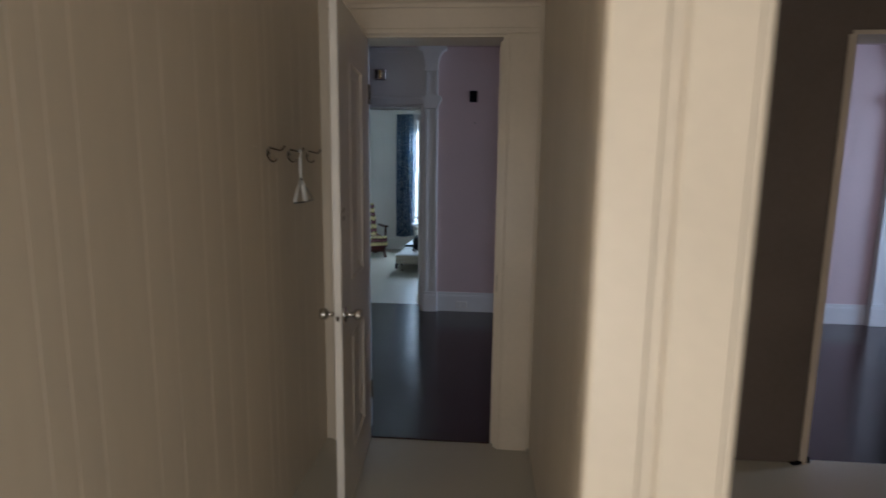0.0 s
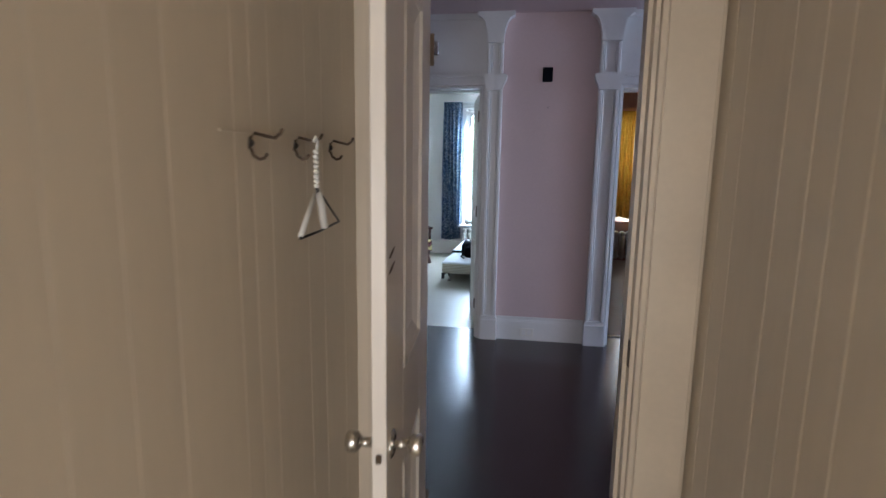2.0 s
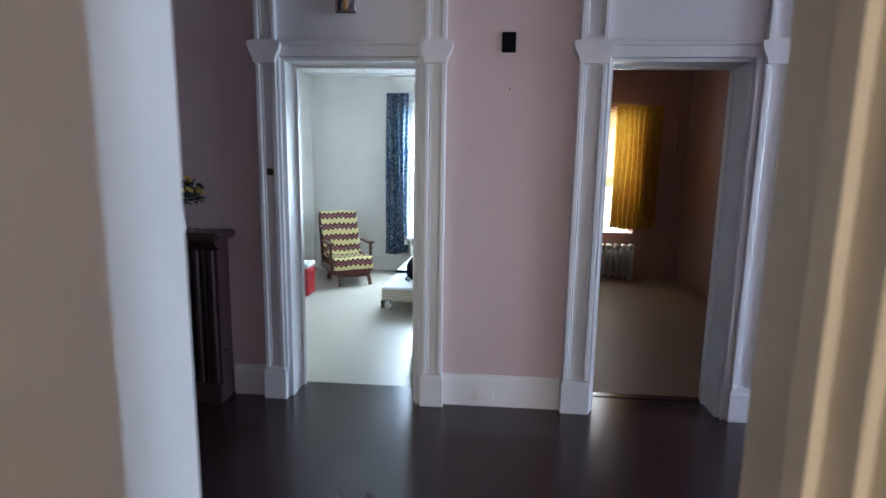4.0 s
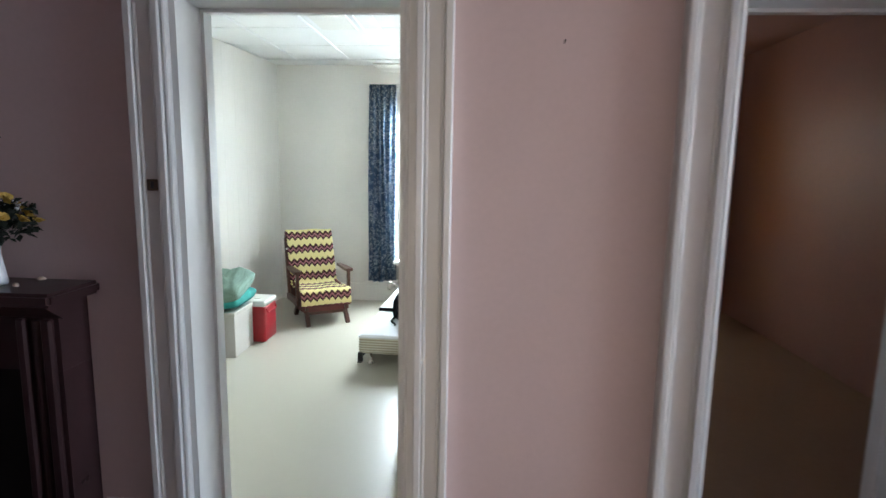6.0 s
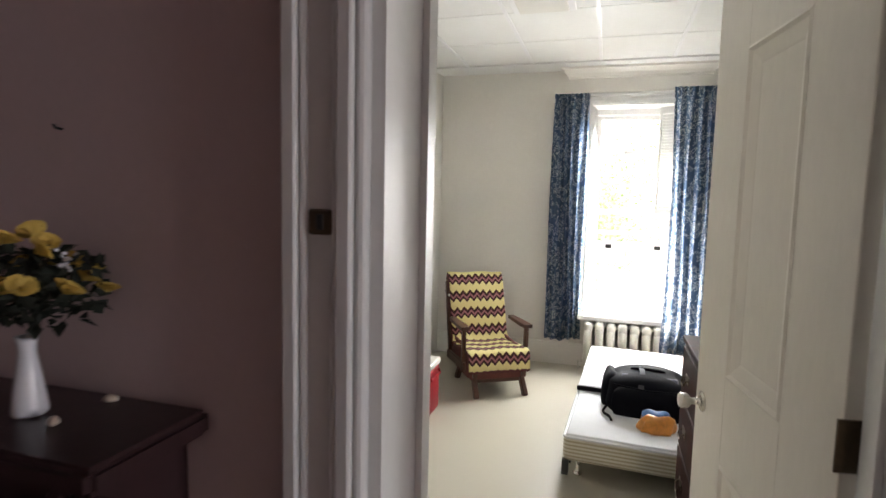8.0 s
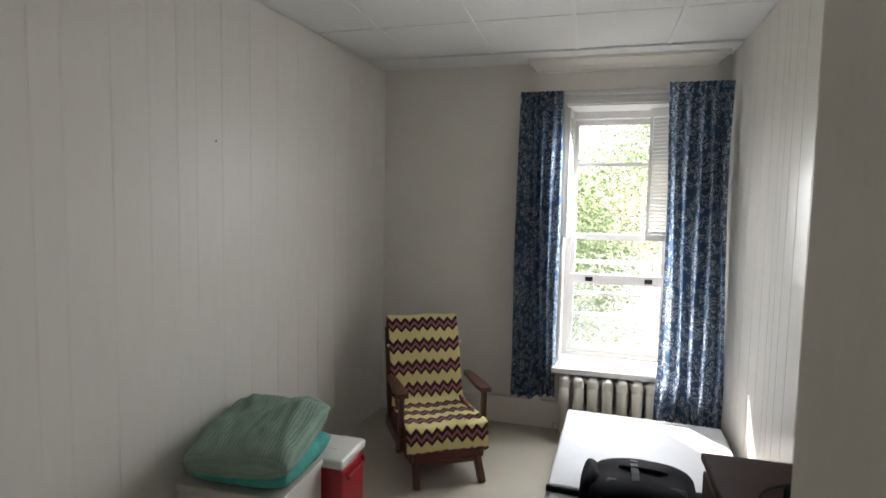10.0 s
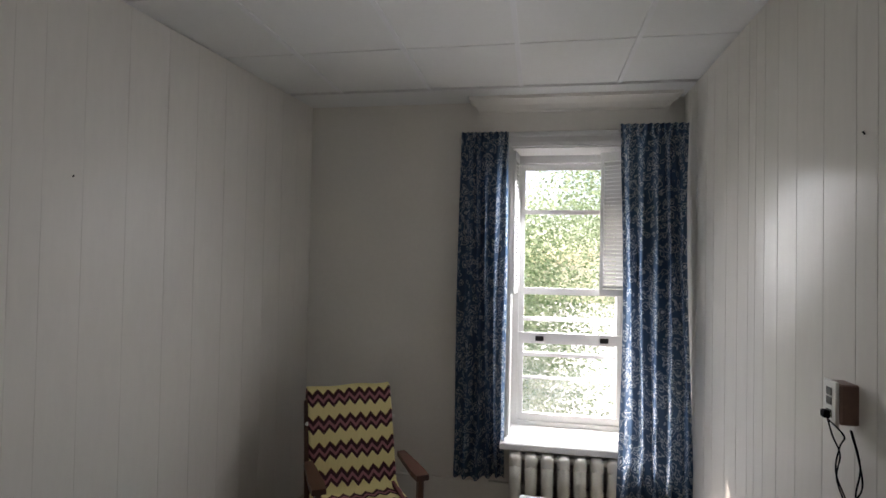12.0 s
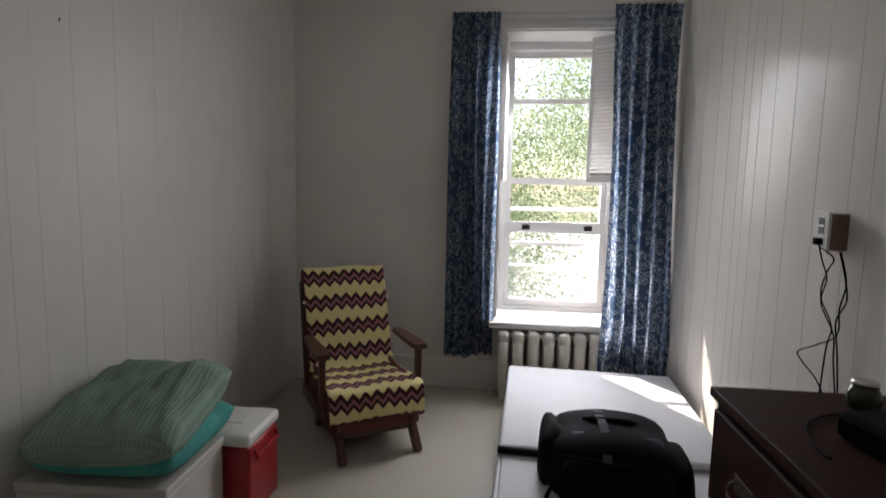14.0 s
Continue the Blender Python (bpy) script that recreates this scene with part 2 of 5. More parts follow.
def waffle_cloth(name, colour, pitch):
    """Waffle-woven cotton: crossed ribs in relief, paler on the ribs."""
    m = bpy.data.materials.new(name)
    m.use_nodes = True
    nt = m.node_tree
    b = nt.nodes["Principled BSDF"]
    tc = nt.nodes.new("ShaderNodeTexCoord")
    mul = nt.nodes.new("ShaderNodeMath")
    mul.operation = "MAXIMUM"
    for i, axis in enumerate(("X", "Y")):
        w = nt.nodes.new("ShaderNodeTexWave")
        w.bands_direction = axis
        w.inputs["Scale"].default_value = 0.314 / (pitch * (1.0 if i else 1.6))
        w.inputs["Distortion"].default_value, w.inputs["Detail Scale"].default_value = 1.2, 1.5
        nt.links.new(tc.outputs["Object"], w.inputs["Vector"])
        nt.links.new(w.outputs["Fac"], mul.inputs[i])
    n = nt.nodes.new("ShaderNodeTexNoise")
    n.inputs["Scale"].default_value = 7
    nt.links.new(tc.outputs["Object"], n.inputs["Vector"])
    r = nt.nodes.new("ShaderNodeMix")
    r.data_type = "RGBA"
    r.inputs[6].default_value = (*[0.78 * c for c in colour], 1)
    r.inputs[7].default_value = (*[1.15 * c for c in colour], 1)
    k = nt.nodes.new("ShaderNodeMath")
    k.operation = "MULTIPLY"
    k.inputs[1].default_value = 1.5
    k.use_clamp = True
    half = nt.nodes.new("ShaderNodeMath")
    half.operation = "MULTIPLY"
    nt.links.new(mul.outputs[0], half.inputs[0])
    nt.links.new(n.outputs[0], half.inputs[1])
    nt.links.new(half.outputs[0], k.inputs[0])
    nt.links.new(k.outputs[0], r.inputs[0])
    nt.links.new(r.outputs[2], b.inputs["Base Color"])
    b.inputs["Roughness"].default_value = 0.9
    b.inputs["Specular IOR Level"].default_value = 0.15
    bn = nt.nodes.new("ShaderNodeBump")
    bn.inputs["Strength"].default_value, bn.inputs["Distance"].default_value = 0.8, 0.004
    nt.links.new(mul.outputs[0], bn.inputs["Height"])
    nt.links.new(bn.outputs[0], b.inputs["Normal"])
    return m


M_PILLOW = waffle_cloth("sage_waffle_cotton", (0.235, 0.34, 0.28), 0.009)


def leaf_material():
    m = bpy.data.materials.new("sunlit_foliage")
    m.use_nodes = True
    nt = m.node_tree
    b = nt.nodes["Principled BSDF"]
    g = nt.nodes.new("ShaderNodeNewGeometry")
    r = nt.nodes.new("ShaderNodeValToRGB")
    r.color_ramp.elements[0].color, r.color_ramp.elements[1].color = (0.17, 0.28, 0.12, 1), (0.62, 0.72, 0.50, 1)
    nt.links.new(g.outputs["Random Per Island"], r.inputs[0])
    nt.links.new(r.outputs[0], b.inputs["Base Color"])
    b.inputs["Roughness"].default_value = 0.5
    tr, ms = nt.nodes.new("ShaderNodeBsdfTranslucent"), nt.nodes.new("ShaderNodeMixShader")
    nt.links.new(r.outputs[0], tr.inputs[0])
    ms.inputs[0].default_value = 0.55
    nt.links.new(b.outputs[0], ms.inputs[1])
    nt.links.new(tr.outputs[0], ms.inputs[2])
    nt.links.new(ms.outputs[0], nt.nodes["Material Output"].inputs[0])
    return m


M_FOLIAGE = leaf_material()


def glass_material():
    m = bpy.data.materials.new("window_glass")
    m.use_nodes = True
    nt = m.node_tree
    gl, tr, fr, ms = (nt.nodes.new("ShaderNodeBsdfGlossy"), nt.nodes.new("ShaderNodeBsdfTransparent"), nt.nodes.new("ShaderNodeFresnel"), nt.nodes.new("ShaderNodeMixShader"))
    gl.inputs["Roughness"].default_value = 0.02
    nt.links.new(fr.outputs[0], ms.inputs[0])
    nt.links.new(tr.outputs[0], ms.inputs[1])
    nt.links.new(gl.outputs[0], ms.inputs[2])
    nt.links.new(ms.outputs[0], nt.nodes["Material Output"].inputs[0])
    return m


M_GLASS = glass_material()


def glare_glass_material():
    """Window glass; its pale film stands in for glare, catches sun, thicker in streaks."""
    m = bpy.data.materials.new("glare_window_glass")
    m.use_nodes = True
    nt = m.node_tree
    tl, tr, ms, n, r, tc = (nt.nodes.new("ShaderNodeBsdfTranslucent"), nt.nodes.new("ShaderNodeBsdfTransparent"), nt.nodes.new("ShaderNodeMixShader"), nt.nodes.new("ShaderNodeTexNoise"), nt.nodes.new("ShaderNodeMapRange"), nt.nodes.new("ShaderNodeTexCoord"))
    tl.inputs[0].default_value = (0.85, 0.86, 0.84, 1)
    n.inputs["Scale"].default_value, n.inputs["Detail"].default_value = 3.5, 4
    r.inputs[1].default_value, r.inputs[2].default_value, r.inputs[3].default_value, r.inputs[4].default_value = 0.35, 0.65, 0.01, 0.09
    nt.links.new(tc.outputs["Object"], n.inputs["Vector"])
    nt.links.new(n.outputs[0], r.inputs[0])
    nt.links.new(r.outputs[0], ms.inputs[0])
    nt.links.new(tr.outputs[0], ms.inputs[1])
    nt.links.new(tl.outputs[0], ms.inputs[2])
    nt.links.new(ms.outputs[0], nt.nodes["Material Output"].inputs[0])
    return m


M_GLARE_GLASS = glare_glass_material()


# ---- mesh helpers ----
def finish(bm, name, material, smooth=False):
    bmesh.ops.recalc_face_normals(bm, faces=bm.faces)
    me = bpy.data.meshes.new(name)
    bm.to_mesh(me)
    bm.free()
    me.materials.append(material)
    if smooth:
        for p in me.polygons:
            p.use_smooth = True
    return me


def part(name, bm, material, parent=None, label="", smooth=False):
    """Links a bmesh as one mesh object, under a thing or a part."""
    ob = new(name, finish(bm, name, material, smooth))
    if parent:
        ob.parent = parent
    if label:
        tagged(ob, label)
    return ob


def thing(name, m, label, category, group="", kind=""):
    ob = new(name)
    ob.empty_display_size = 0.1
    ob.matrix_world = m
    return tagged(ob, label, category, group, kind)


def box(bm, x0, x1, y0, y1, z0, z1, bevel=0.0, m=None, seg=1):
    r = bmesh.ops.create_cube(bm, size=1, matrix=Matrix.Translation(((x0 + x1) / 2, (y0 + y1) / 2, (z0 + z1) / 2)) @ Matrix.Diagonal((x1 - x0, y1 - y0, z1 - z0, 1)))
    vs = r["verts"]
    if bevel:
        es = list({e for v in vs for e in v.link_edges})
        r = bmesh.ops.bevel(bm, geom=es, offset=bevel, segments=seg, affect="EDGES", profile=0.5)
        vs = list({v for f in r["faces"] for v in f.verts} | {v for v in vs if v.is_valid})
    if m:
        bmesh.ops.transform(bm, matrix=m, verts=vs)
    return vs


def boxes(*rows, bevel=0.0):
    bm = bmesh.new()
    for r in rows:
        box(bm, *r, bevel=bevel)
    return bm


def sweep(bm, pts, radius, sides=8, closed=False):
    """A round rod along points."""
    pts = [Vector(p) for p in pts]
    rings = []
    n = len(pts)
    for i, p in enumerate(pts):
        a, b = pts[max(0, i - 1)], pts[min(n - 1, i + 1)]
        if closed:
            a, b = pts[i - 1], pts[(i + 1) % n]
        d = (b - a).normalized()
        up = Vector((0, 0, 1)) if abs(d.z) < 0.9 else Vector((1, 0, 0))
        u = d.cross(up).normalized()
        w = d.cross(u)
        rad = radius[i] if isinstance(radius, (list, tuple)) else radius
        rings.append([bm.verts.new(p + (u * math.cos(2 * math.pi * k / sides) + w * math.sin(2 * math.pi * k / sides)) * rad) for k in range(sides)])
    for i in range(n if closed else n - 1):
        r0, r1 = rings[i], rings[(i + 1) % n]
        for k in range(sides):
            bm.faces.new((r0[k], r0[(k + 1) % sides], r1[(k + 1) % sides], r1[k]))
    if not closed:
        bm.faces.new(rings[0][::-1])
        bm.faces.new(rings[-1])
    return bm


def lathe(bm, profile, sides=24, m=None, flute=0.0):
    """A turned solid from (radius, height) pairs."""
    rings = []
    for r, z in profile:
        ring = []
        for k in range(sides):
            a = 2 * math.pi * k / sides
            rr = r * (1 + flute * (1 if k % 2 else -1))
            p = Vector((rr * math.cos(a), rr * math.sin(a), z))
            ring.append(bm.verts.new(m @ p if m else p))
        rings.append(ring)
    for r0, r1 in zip(rings, rings[1:]):
        for k in range(sides):
            bm.faces.new((r0[k], r0[(k + 1) % sides], r1[(k + 1) % sides], r1[k]))
    bm.faces.new(rings[0][::-1])
    bm.faces.new(rings[-1])
    return bm


def prism(bm, outline, depth, m):
    """A flat outline in local x, z, pushed along local y by depth."""
    a = [bm.verts.new(m @ Vector((x, 0, z))) for x, z in outline]
    b = [bm.verts.new(m @ Vector((x, depth, z))) for x, z in outline]
    n = len(a)
    bm.faces.new(a)
    bm.faces.new(b[::-1])
    for i in range(n):
        bm.faces.new((a[i], b[i], b[(i + 1) % n], a[(i + 1) % n]))
    return bm


def sheet(bm, cols, rows, f, thick=0.0):
    """A grid sheet from f(s, t), with UVs in metres as f gives them: f returns (point, (u, v))."""
    uv = bm.loops.layers.uv.verify()
    grid, uvs = [], {}
    for j in range(rows + 1):
        line = []
        for i in range(cols + 1):
            p, c = f(i / cols, j / rows)
            v = bm.verts.new(p)
            uvs[v] = c
            line.append(v)
        grid.append(line)
    for j in range(rows):
        for i in range(cols):
            fc = bm.faces.new((grid[j][i], grid[j][i + 1], grid[j + 1][i + 1], grid[j + 1][i]))
            for lp in fc.loops:
                lp[uv].uv = uvs[lp.vert]
    return bm


def wall_y(x0, x1, y0, y1, z0, z1, openings):
    """A wall along x from boxes round its openings (x0, x1, bottom, top)."""
    bm = bmesh.new()
    at = x0
    for a, b, lo, hi in sorted(openings):
        if a > at:
            box(bm, at, a, y0, y1, z0, z1)
        if lo > z0:
            box(bm, a, b, y0, y1, z0, lo)
        if hi < z1:
            box(bm, a, b, y0, y1, hi, z1)
        at = b
    if x1 > at:
        box(bm, at, x1, y0, y1, z0, z1)
    return bm


def structure(name, bm, material, label, category):
    return tagged(part(name, bm, material), label, category, kind="structure")


# ---- the large structure ----
structure("floor_hall", boxes((-6, 6.5, 3.50, 6.56, -0.12, 0)), M_FLOOR_DARK, "dark brown varnished glossy hall floor", "floor")
structure("floor_bedroom", boxes((-3.4, 0.06, 6.56, 10.9, -0.12, 0)), M_FLOOR_CREAM, "cream linoleum bedroom floor with soft sheen", "floor")
structure("floor_orange_room", boxes((0.06, 3.3, 6.56, 10.9, -0.12, 0)), M_FLOOR_TAN, "worn tan linoleum floor in the dim room", "floor")
structure("floor_passage", boxes((-1.1, 4.0, -4.2, 3.50, -0.12, 0)), M_FLOOR_CREAM, "worn cream linoleum passage floor", "floor")

DOOR_A, DOOR_B, DOOR_C = (-1.557, -0.712), (0.40, 1.205), (4.12, 4.95)
structure("wall_doors", wall_y(-6, 6.5, 6.33, 6.45, 0, 2.9, [(*DOOR_A, 0, 2.165), (*DOOR_B, 0, 2.165), (*DOOR_C, 0, 2.165)]), M_PINK, "pink plaster hall wall with doorways", "wall")
structure("wall_bedroom_south", wall_y(-3.4, 0.0, 6.453, 6.58, 0, 2.9, [(*DOOR_A, 0, 2.165)]), M_WALL_WHITE, "white painted bedroom wall round the doorway", "wall")
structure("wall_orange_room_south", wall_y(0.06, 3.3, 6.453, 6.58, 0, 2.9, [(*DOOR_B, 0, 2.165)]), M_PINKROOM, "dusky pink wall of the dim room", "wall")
structure("wall_hall_south", wall_y(-6, 6.5, 3.56, 3.64, 0, 2.9, [(-0.70, 0.06, 0, 2.2), (1.70, 2.55, 0, 2.2)]), M_PINK, "pink plaster hall wall on the passage side", "wall")
# Coloured darker than the passage end wall to stand in for shade.
structure("wall_passage_far_north", wall_y(0.277, 4.0, 3.46, 3.557, 0, 2.6, [(1.70, 2.55, 0, 2.2)]), M_SHADE_WALL, "end wall beyond the partition, shade put into its dark colour", "wall")
structure("wall_passage_north", wall_y(-1.1, 0.275, 3.46, 3.557, 0, 2.6, [(-0.70, 0.06, 0, 2.2)]), M_CREAM_PANEL, "tan painted end wall of the passage", "wall")
structure("wall_hall_west", boxes((-6.15, -6.0, 3.5, 6.5, 0, 2.9)), M_PINK, "pink plaster hall end wall", "wall")
bm = bmesh.new()
for r in ((6.5, 6.62, 3.5, 4.3, 0, 2.9), (6.5, 6.62, 5.7, 6.5, 0, 2.9), (6.5, 6.62, 4.3, 5.7, 0, 0.6), (6.5, 6.62, 4.3, 5.7, 2.6, 2.9)):
    box(bm, *r)
structure("wall_hall_east", bm, M_PINK, "pink plaster hall end wall with a window opening", "wall")
structure("ceiling_hall", boxes((-6, 6.5, 3.5, 6.45, 2.74, 2.86)), M_PINK, "pink painted hall ceiling", "ceiling")
structure("ceiling_passage", boxes((-1.1, 4.0, -4.2, 3.56, 2.5, 2.6)), M_CREAM_TRIM, "cream passage ceiling", "ceiling")
structure("wall_back_room_south", boxes((-1.1, 4.0, -4.3, -4.2, 0, 2.6)), M_CREAM_TRIM, "cream wall at the back of the passage", "wall")
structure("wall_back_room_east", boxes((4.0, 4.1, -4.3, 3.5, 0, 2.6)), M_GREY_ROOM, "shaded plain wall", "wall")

# bedroom shell; the west wall runs a little out of square
LW = (-3.12, 6.58, -2.765, 10.6)


def west_x(y):
    return LW[0] + (y - LW[1]) * (LW[2] - LW[0]) / (LW[3] - LW[1])


bm = bmesh.new()
prism(bm, [(0, 0), (0, 2.9), (-0.12, 2.9), (-0.12, 0)], 1.0, Matrix(((1, LW[2] - LW[0], 0, LW[0]), (0, LW[3] - LW[1], 0, LW[1]), (0, 0, 1, 0), (0, 0, 0, 1))))
wall_w = structure("wall_bedroom_west", bm, M_WALL_WHITE, "white painted panelled bedroom wall", "wall")
wall_e = structure("wall_bedroom_east", boxes((-0.285, 0.06, 6.58, 10.6, 0, 2.9)), M_WALL_WHITE, "white painted panelled bedroom wall beside the window", "wall")
WIN = (-1.36, -0.56, 0.50, 2.385)
structure("wall_bedroom_north", wall_y(-3.0, 0.06, 10.6, 10.98, 0, 2.9, [WIN]), M_WALL_WHITE, "white painted outer wall round a deep window", "wall")
WINB = (1.02, 1.72, 0.62, 2.28)
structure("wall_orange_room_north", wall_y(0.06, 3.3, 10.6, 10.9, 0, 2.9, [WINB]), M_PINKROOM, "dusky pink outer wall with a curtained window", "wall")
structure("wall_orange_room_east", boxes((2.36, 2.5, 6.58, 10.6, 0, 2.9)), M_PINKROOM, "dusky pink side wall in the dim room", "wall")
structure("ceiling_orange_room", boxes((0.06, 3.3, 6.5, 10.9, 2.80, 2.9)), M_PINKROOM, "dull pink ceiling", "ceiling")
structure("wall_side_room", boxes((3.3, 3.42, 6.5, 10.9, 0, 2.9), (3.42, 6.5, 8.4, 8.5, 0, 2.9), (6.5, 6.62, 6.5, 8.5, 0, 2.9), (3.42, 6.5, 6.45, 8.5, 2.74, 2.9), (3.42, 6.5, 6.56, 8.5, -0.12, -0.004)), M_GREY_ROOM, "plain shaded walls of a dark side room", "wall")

# ceiling of the bedroom: boards with battens, a narrow strip and a crack before the window wall
bm = boxes((-3.4, 0.0, 6.5, 10.30, 2.70, 2.78), (-3.4, 0.0, 10.312, 10.62, 2.685, 2.78), (-3.4, 0.0, 6.5, 10.62, 2.79, 2.9))
xs, ys = (-2.99, -2.43, -1.86, -1.295, -0.73, -0.20), (7.00, 7.66, 8.33, 9.0, 9.655, 10.296)
for a, b in zip((-3.4,) + xs, xs):
    for c, d in zip((6.58,) + ys, ys):
        box(bm, a + 0.006, b - 0.006, c + 0.005, d - 0.005, 2.693, 2.702)
structure("ceiling_bedroom", bm, M_CEIL, "white ceiling of large square boards with thin joints", "ceiling")
bat = structure("ceiling_battens", boxes(*[(x - 0.012, x + 0.012, 6.58, 10.29, 2.686, 2.6925) for x in xs[:-1]]), M_BATTEN, "narrow white battens over the ceiling joints", "trim")
light = thing("ceiling_panel", pose(-1.61, 8.62, 2.686), "white flush ceiling light panel, switched off", "ceiling light")
part("frame", boxes((-0.19, 0.19, -0.36, 0.36, -0.012, 0.0), bevel=0.004), M_BATTEN, light)
part("diffuser", boxes((-0.15, 0.15, -0.33, 0.33, -0.024, -0.0125), bevel=0.006), M_PLASTIC_W, light)

# passage walls behind the panelling, and the boxed-in block
wall_pl = structure("wall_passage_west", boxes((-1.1, -0.907, -4.2, 3.46, 0, 2.6)), M_CREAM_PANEL, "tan painted wooden panelling along the passage", "wall")
wall_pr = structure("wall_passage_partition", boxes((0.264, 0.275, 1.28, 3.46, 0, 2.5)), M_CREAM_PANEL, "tan panelled partition along the passage", "wall")
post = structure("trim_partition_post", boxes((0.112, 0.262, 1.168, 1.279, 0, 2.5), bevel=0.006), M_CREAM_TRIM, "cream painted end post of the partition", "trim")
part("casing", boxes((0.100, 0.160, 1.156, 1.1675, 0, 2.5), (0.176, 0.246, 1.159, 1.1675, 0, 2.5), bevel=0.004), M_CREAM_TRIM, post)


# ---- doorways of the hall: pilasters, capitals, panels ----
def pilaster(name, x0, x1, label):
    """Fluted trim pilaster: plinth, shaft with two beads, lower capital, upper shaft, flared top."""
    w = x1 - x0
    p = thing(name, pose((x0 + x1) / 2, 6.33, 0), label, "pilaster", "pilasters of the hall", "structure")
    h = w / 2
    bm = boxes((-h - 0.012, h + 0.012, -0.075, 0, 0, 0.185), bevel=0.004)
    prism(bm, [(-h - 0.012, 0.185), (h + 0.012, 0.185), (h, 0.215), (-h, 0.215)], 0.066, pose(0, -0.07, 0))
    part("plinth", bm, M_TRIM, p)
    for nm, lo, hi in (("shaft", 0.215, 2.13), ("upper_shaft", 2.26, 2.50)):
        bm = boxes((-h, h, -0.040, 0, lo, hi))
        box(bm, -h, -h + 0.028, -0.058, -0.04, lo, hi, 0.004)
        box(bm, h - 0.028, h, -0.058, -0.04, lo, hi, 0.004)
        for sx in (-1, 1):
            sweep(bm, [(sx * (h - 0.036), -0.043, lo + 0.03), (sx * (h - 0.036), -0.043, hi - 0.02)], 0.007, 8)
        part(nm, bm, M_TRIM, p)
    bm = bmesh.new()
    prism(bm, [(-h, 2.13), (h, 2.13), (h + 0.006, 2.16), (h + 0.03, 2.205), (h + 0.036, 2.235), (h + 0.036, 2.25), (h, 2.26), (-h, 2.26), (-h - 0.036, 2.25), (-h - 0.036, 2.235), (-h - 0.03, 2.205), (-h - 0.006, 2.16)], 0.082, pose(0, -0.082, 0))
    part("capital", bm, M_TRIM, p)
    bm = bmesh.new()
    arc = [(h + 0.075 * (1 - math.cos(a)), 2.50 + 0.20 * math.sin(a)) for a in [radians(15 * k) for k in range(7)]]
    arc = arc + [(h + 0.085, 2.71), (h + 0.085, 2.738)]
    prism(bm, arc + [(-x, z) for x, z in reversed(arc)], 0.088, pose(0, -0.088, 0))
    part("flared_top", bm, M_TRIM, p)
    return p


PIL = ((-1.700, -1.572), (-0.672, -0.545), (0.222, 0.378), (1.245, 1.405), (3.86, 4.06))
for a, b in PIL:
    pilaster("pilaster", a, b, "white painted wooden pilaster beside a hall doorway")


def door_surround(name, a, b, left, right):
    """Casing, jamb lining and over-door panel of a doorway in the hall wall."""
    s = thing(name, pose(0, 0, 0), "white painted doorway casing with moulded header", "doorway", "hall doorways", "structure")
    part("jamb", boxes((a - 0.002, a + 0.022, 6.322, 6.59, 0, 2.15)), M_TRIM, s)
    part("jamb", boxes((b - 0.022, b + 0.002, 6.322, 6.59, 0, 2.15)), M_TRIM, s)
    part("head_jamb", boxes((a - 0.002, b + 0.002, 6.322, 6.59, 2.15, 2.168)), M_TRIM, s)
    part("stop", boxes((a + 0.0225, a + 0.036, 6.50, 6.53, 0, 2.135), (b - 0.036, b - 0.0225, 6.50, 6.53, 0, 2.135), (a + 0.0225, b - 0.0225, 6.50, 6.53, 2.136, 2.1495)), M_TRIM, s)
    bm = boxes((left, a - 0.003, 6.295, 6.329, 0, 2.17), (b + 0.003, right, 6.295, 6.329, 0, 2.17))
    for x in (a - 0.006, b + 0.006):
        sweep(bm, [(x, 6.293, 0.0), (x, 6.293, 2.17)], 0.009, 8)
    part("casing", bm, M_TRIM, s)
    bm = boxes((left, right, 6.288, 6.329, 2.1705, 2.235), (left, right, 6.275, 6.329, 2.2355, 2.256), bevel=0.003)
    part("header", bm, M_TRIM, s)
    bm = boxes((left, right, 6.312, 6.329, 2.2565, 2.738))
    box(bm, left, right, 6.296, 6.3115, 2.69, 2.738)
    part("overdoor_panel", bm, M_TRIM, s)
    if a > 0:
        part("threshold", boxes((a + 0.02, b - 0.02, 6.54, 6.60, 0.0, 0.007), bevel=0.003), M_FLOOR_DARK, s, "dark worn wooden threshold strip")


door_surround("doorway_1", *DOOR_A, -1.5715, -0.6725)
door_surround("doorway_2", *DOOR_B, 0.3785, 1.2445)
door_surround("doorway_3", *DOOR_C, 4.0605, 5.1)

bm = bmesh.new()
for a, b in ((-1.93, -1.715), (-0.53, 0.208), (1.42, 3.84)):
    box(bm, a, b, 6.307, 6.3295, 0, 0.165)
    prism(bm, [(a, 0.165), (b, 0.165), (b, 0.178), (a, 0.178)], 0.018, pose(0, 6.3115, 0))
    prism(bm, [(a, 0.178), (b, 0.178), (b, 0.207), (a, 0.207)], 0.011, pose(0, 6.3185, 0))
structure("baseboard", bm, M_TRIM, "white painted moulded hall baseboard", "baseboard")


def plate(name, m, w, h, material, label, category, slots=0, slot_mat=None):
    p = thing(name, m, label, category)
    part("cover", boxes((-w / 2, w / 2, -0.008, 0, -h / 2, h / 2), bevel=0.003), material, p)
    for k in range(slots):
        x = (k - (slots - 1) / 2) * w * 0.42
        part("socket", boxes((x - w * 0.13, x + w * 0.13, -0.0105, -0.0082, -h * 0.3, h * 0.3), bevel=0.001), slot_mat, p)
    return p


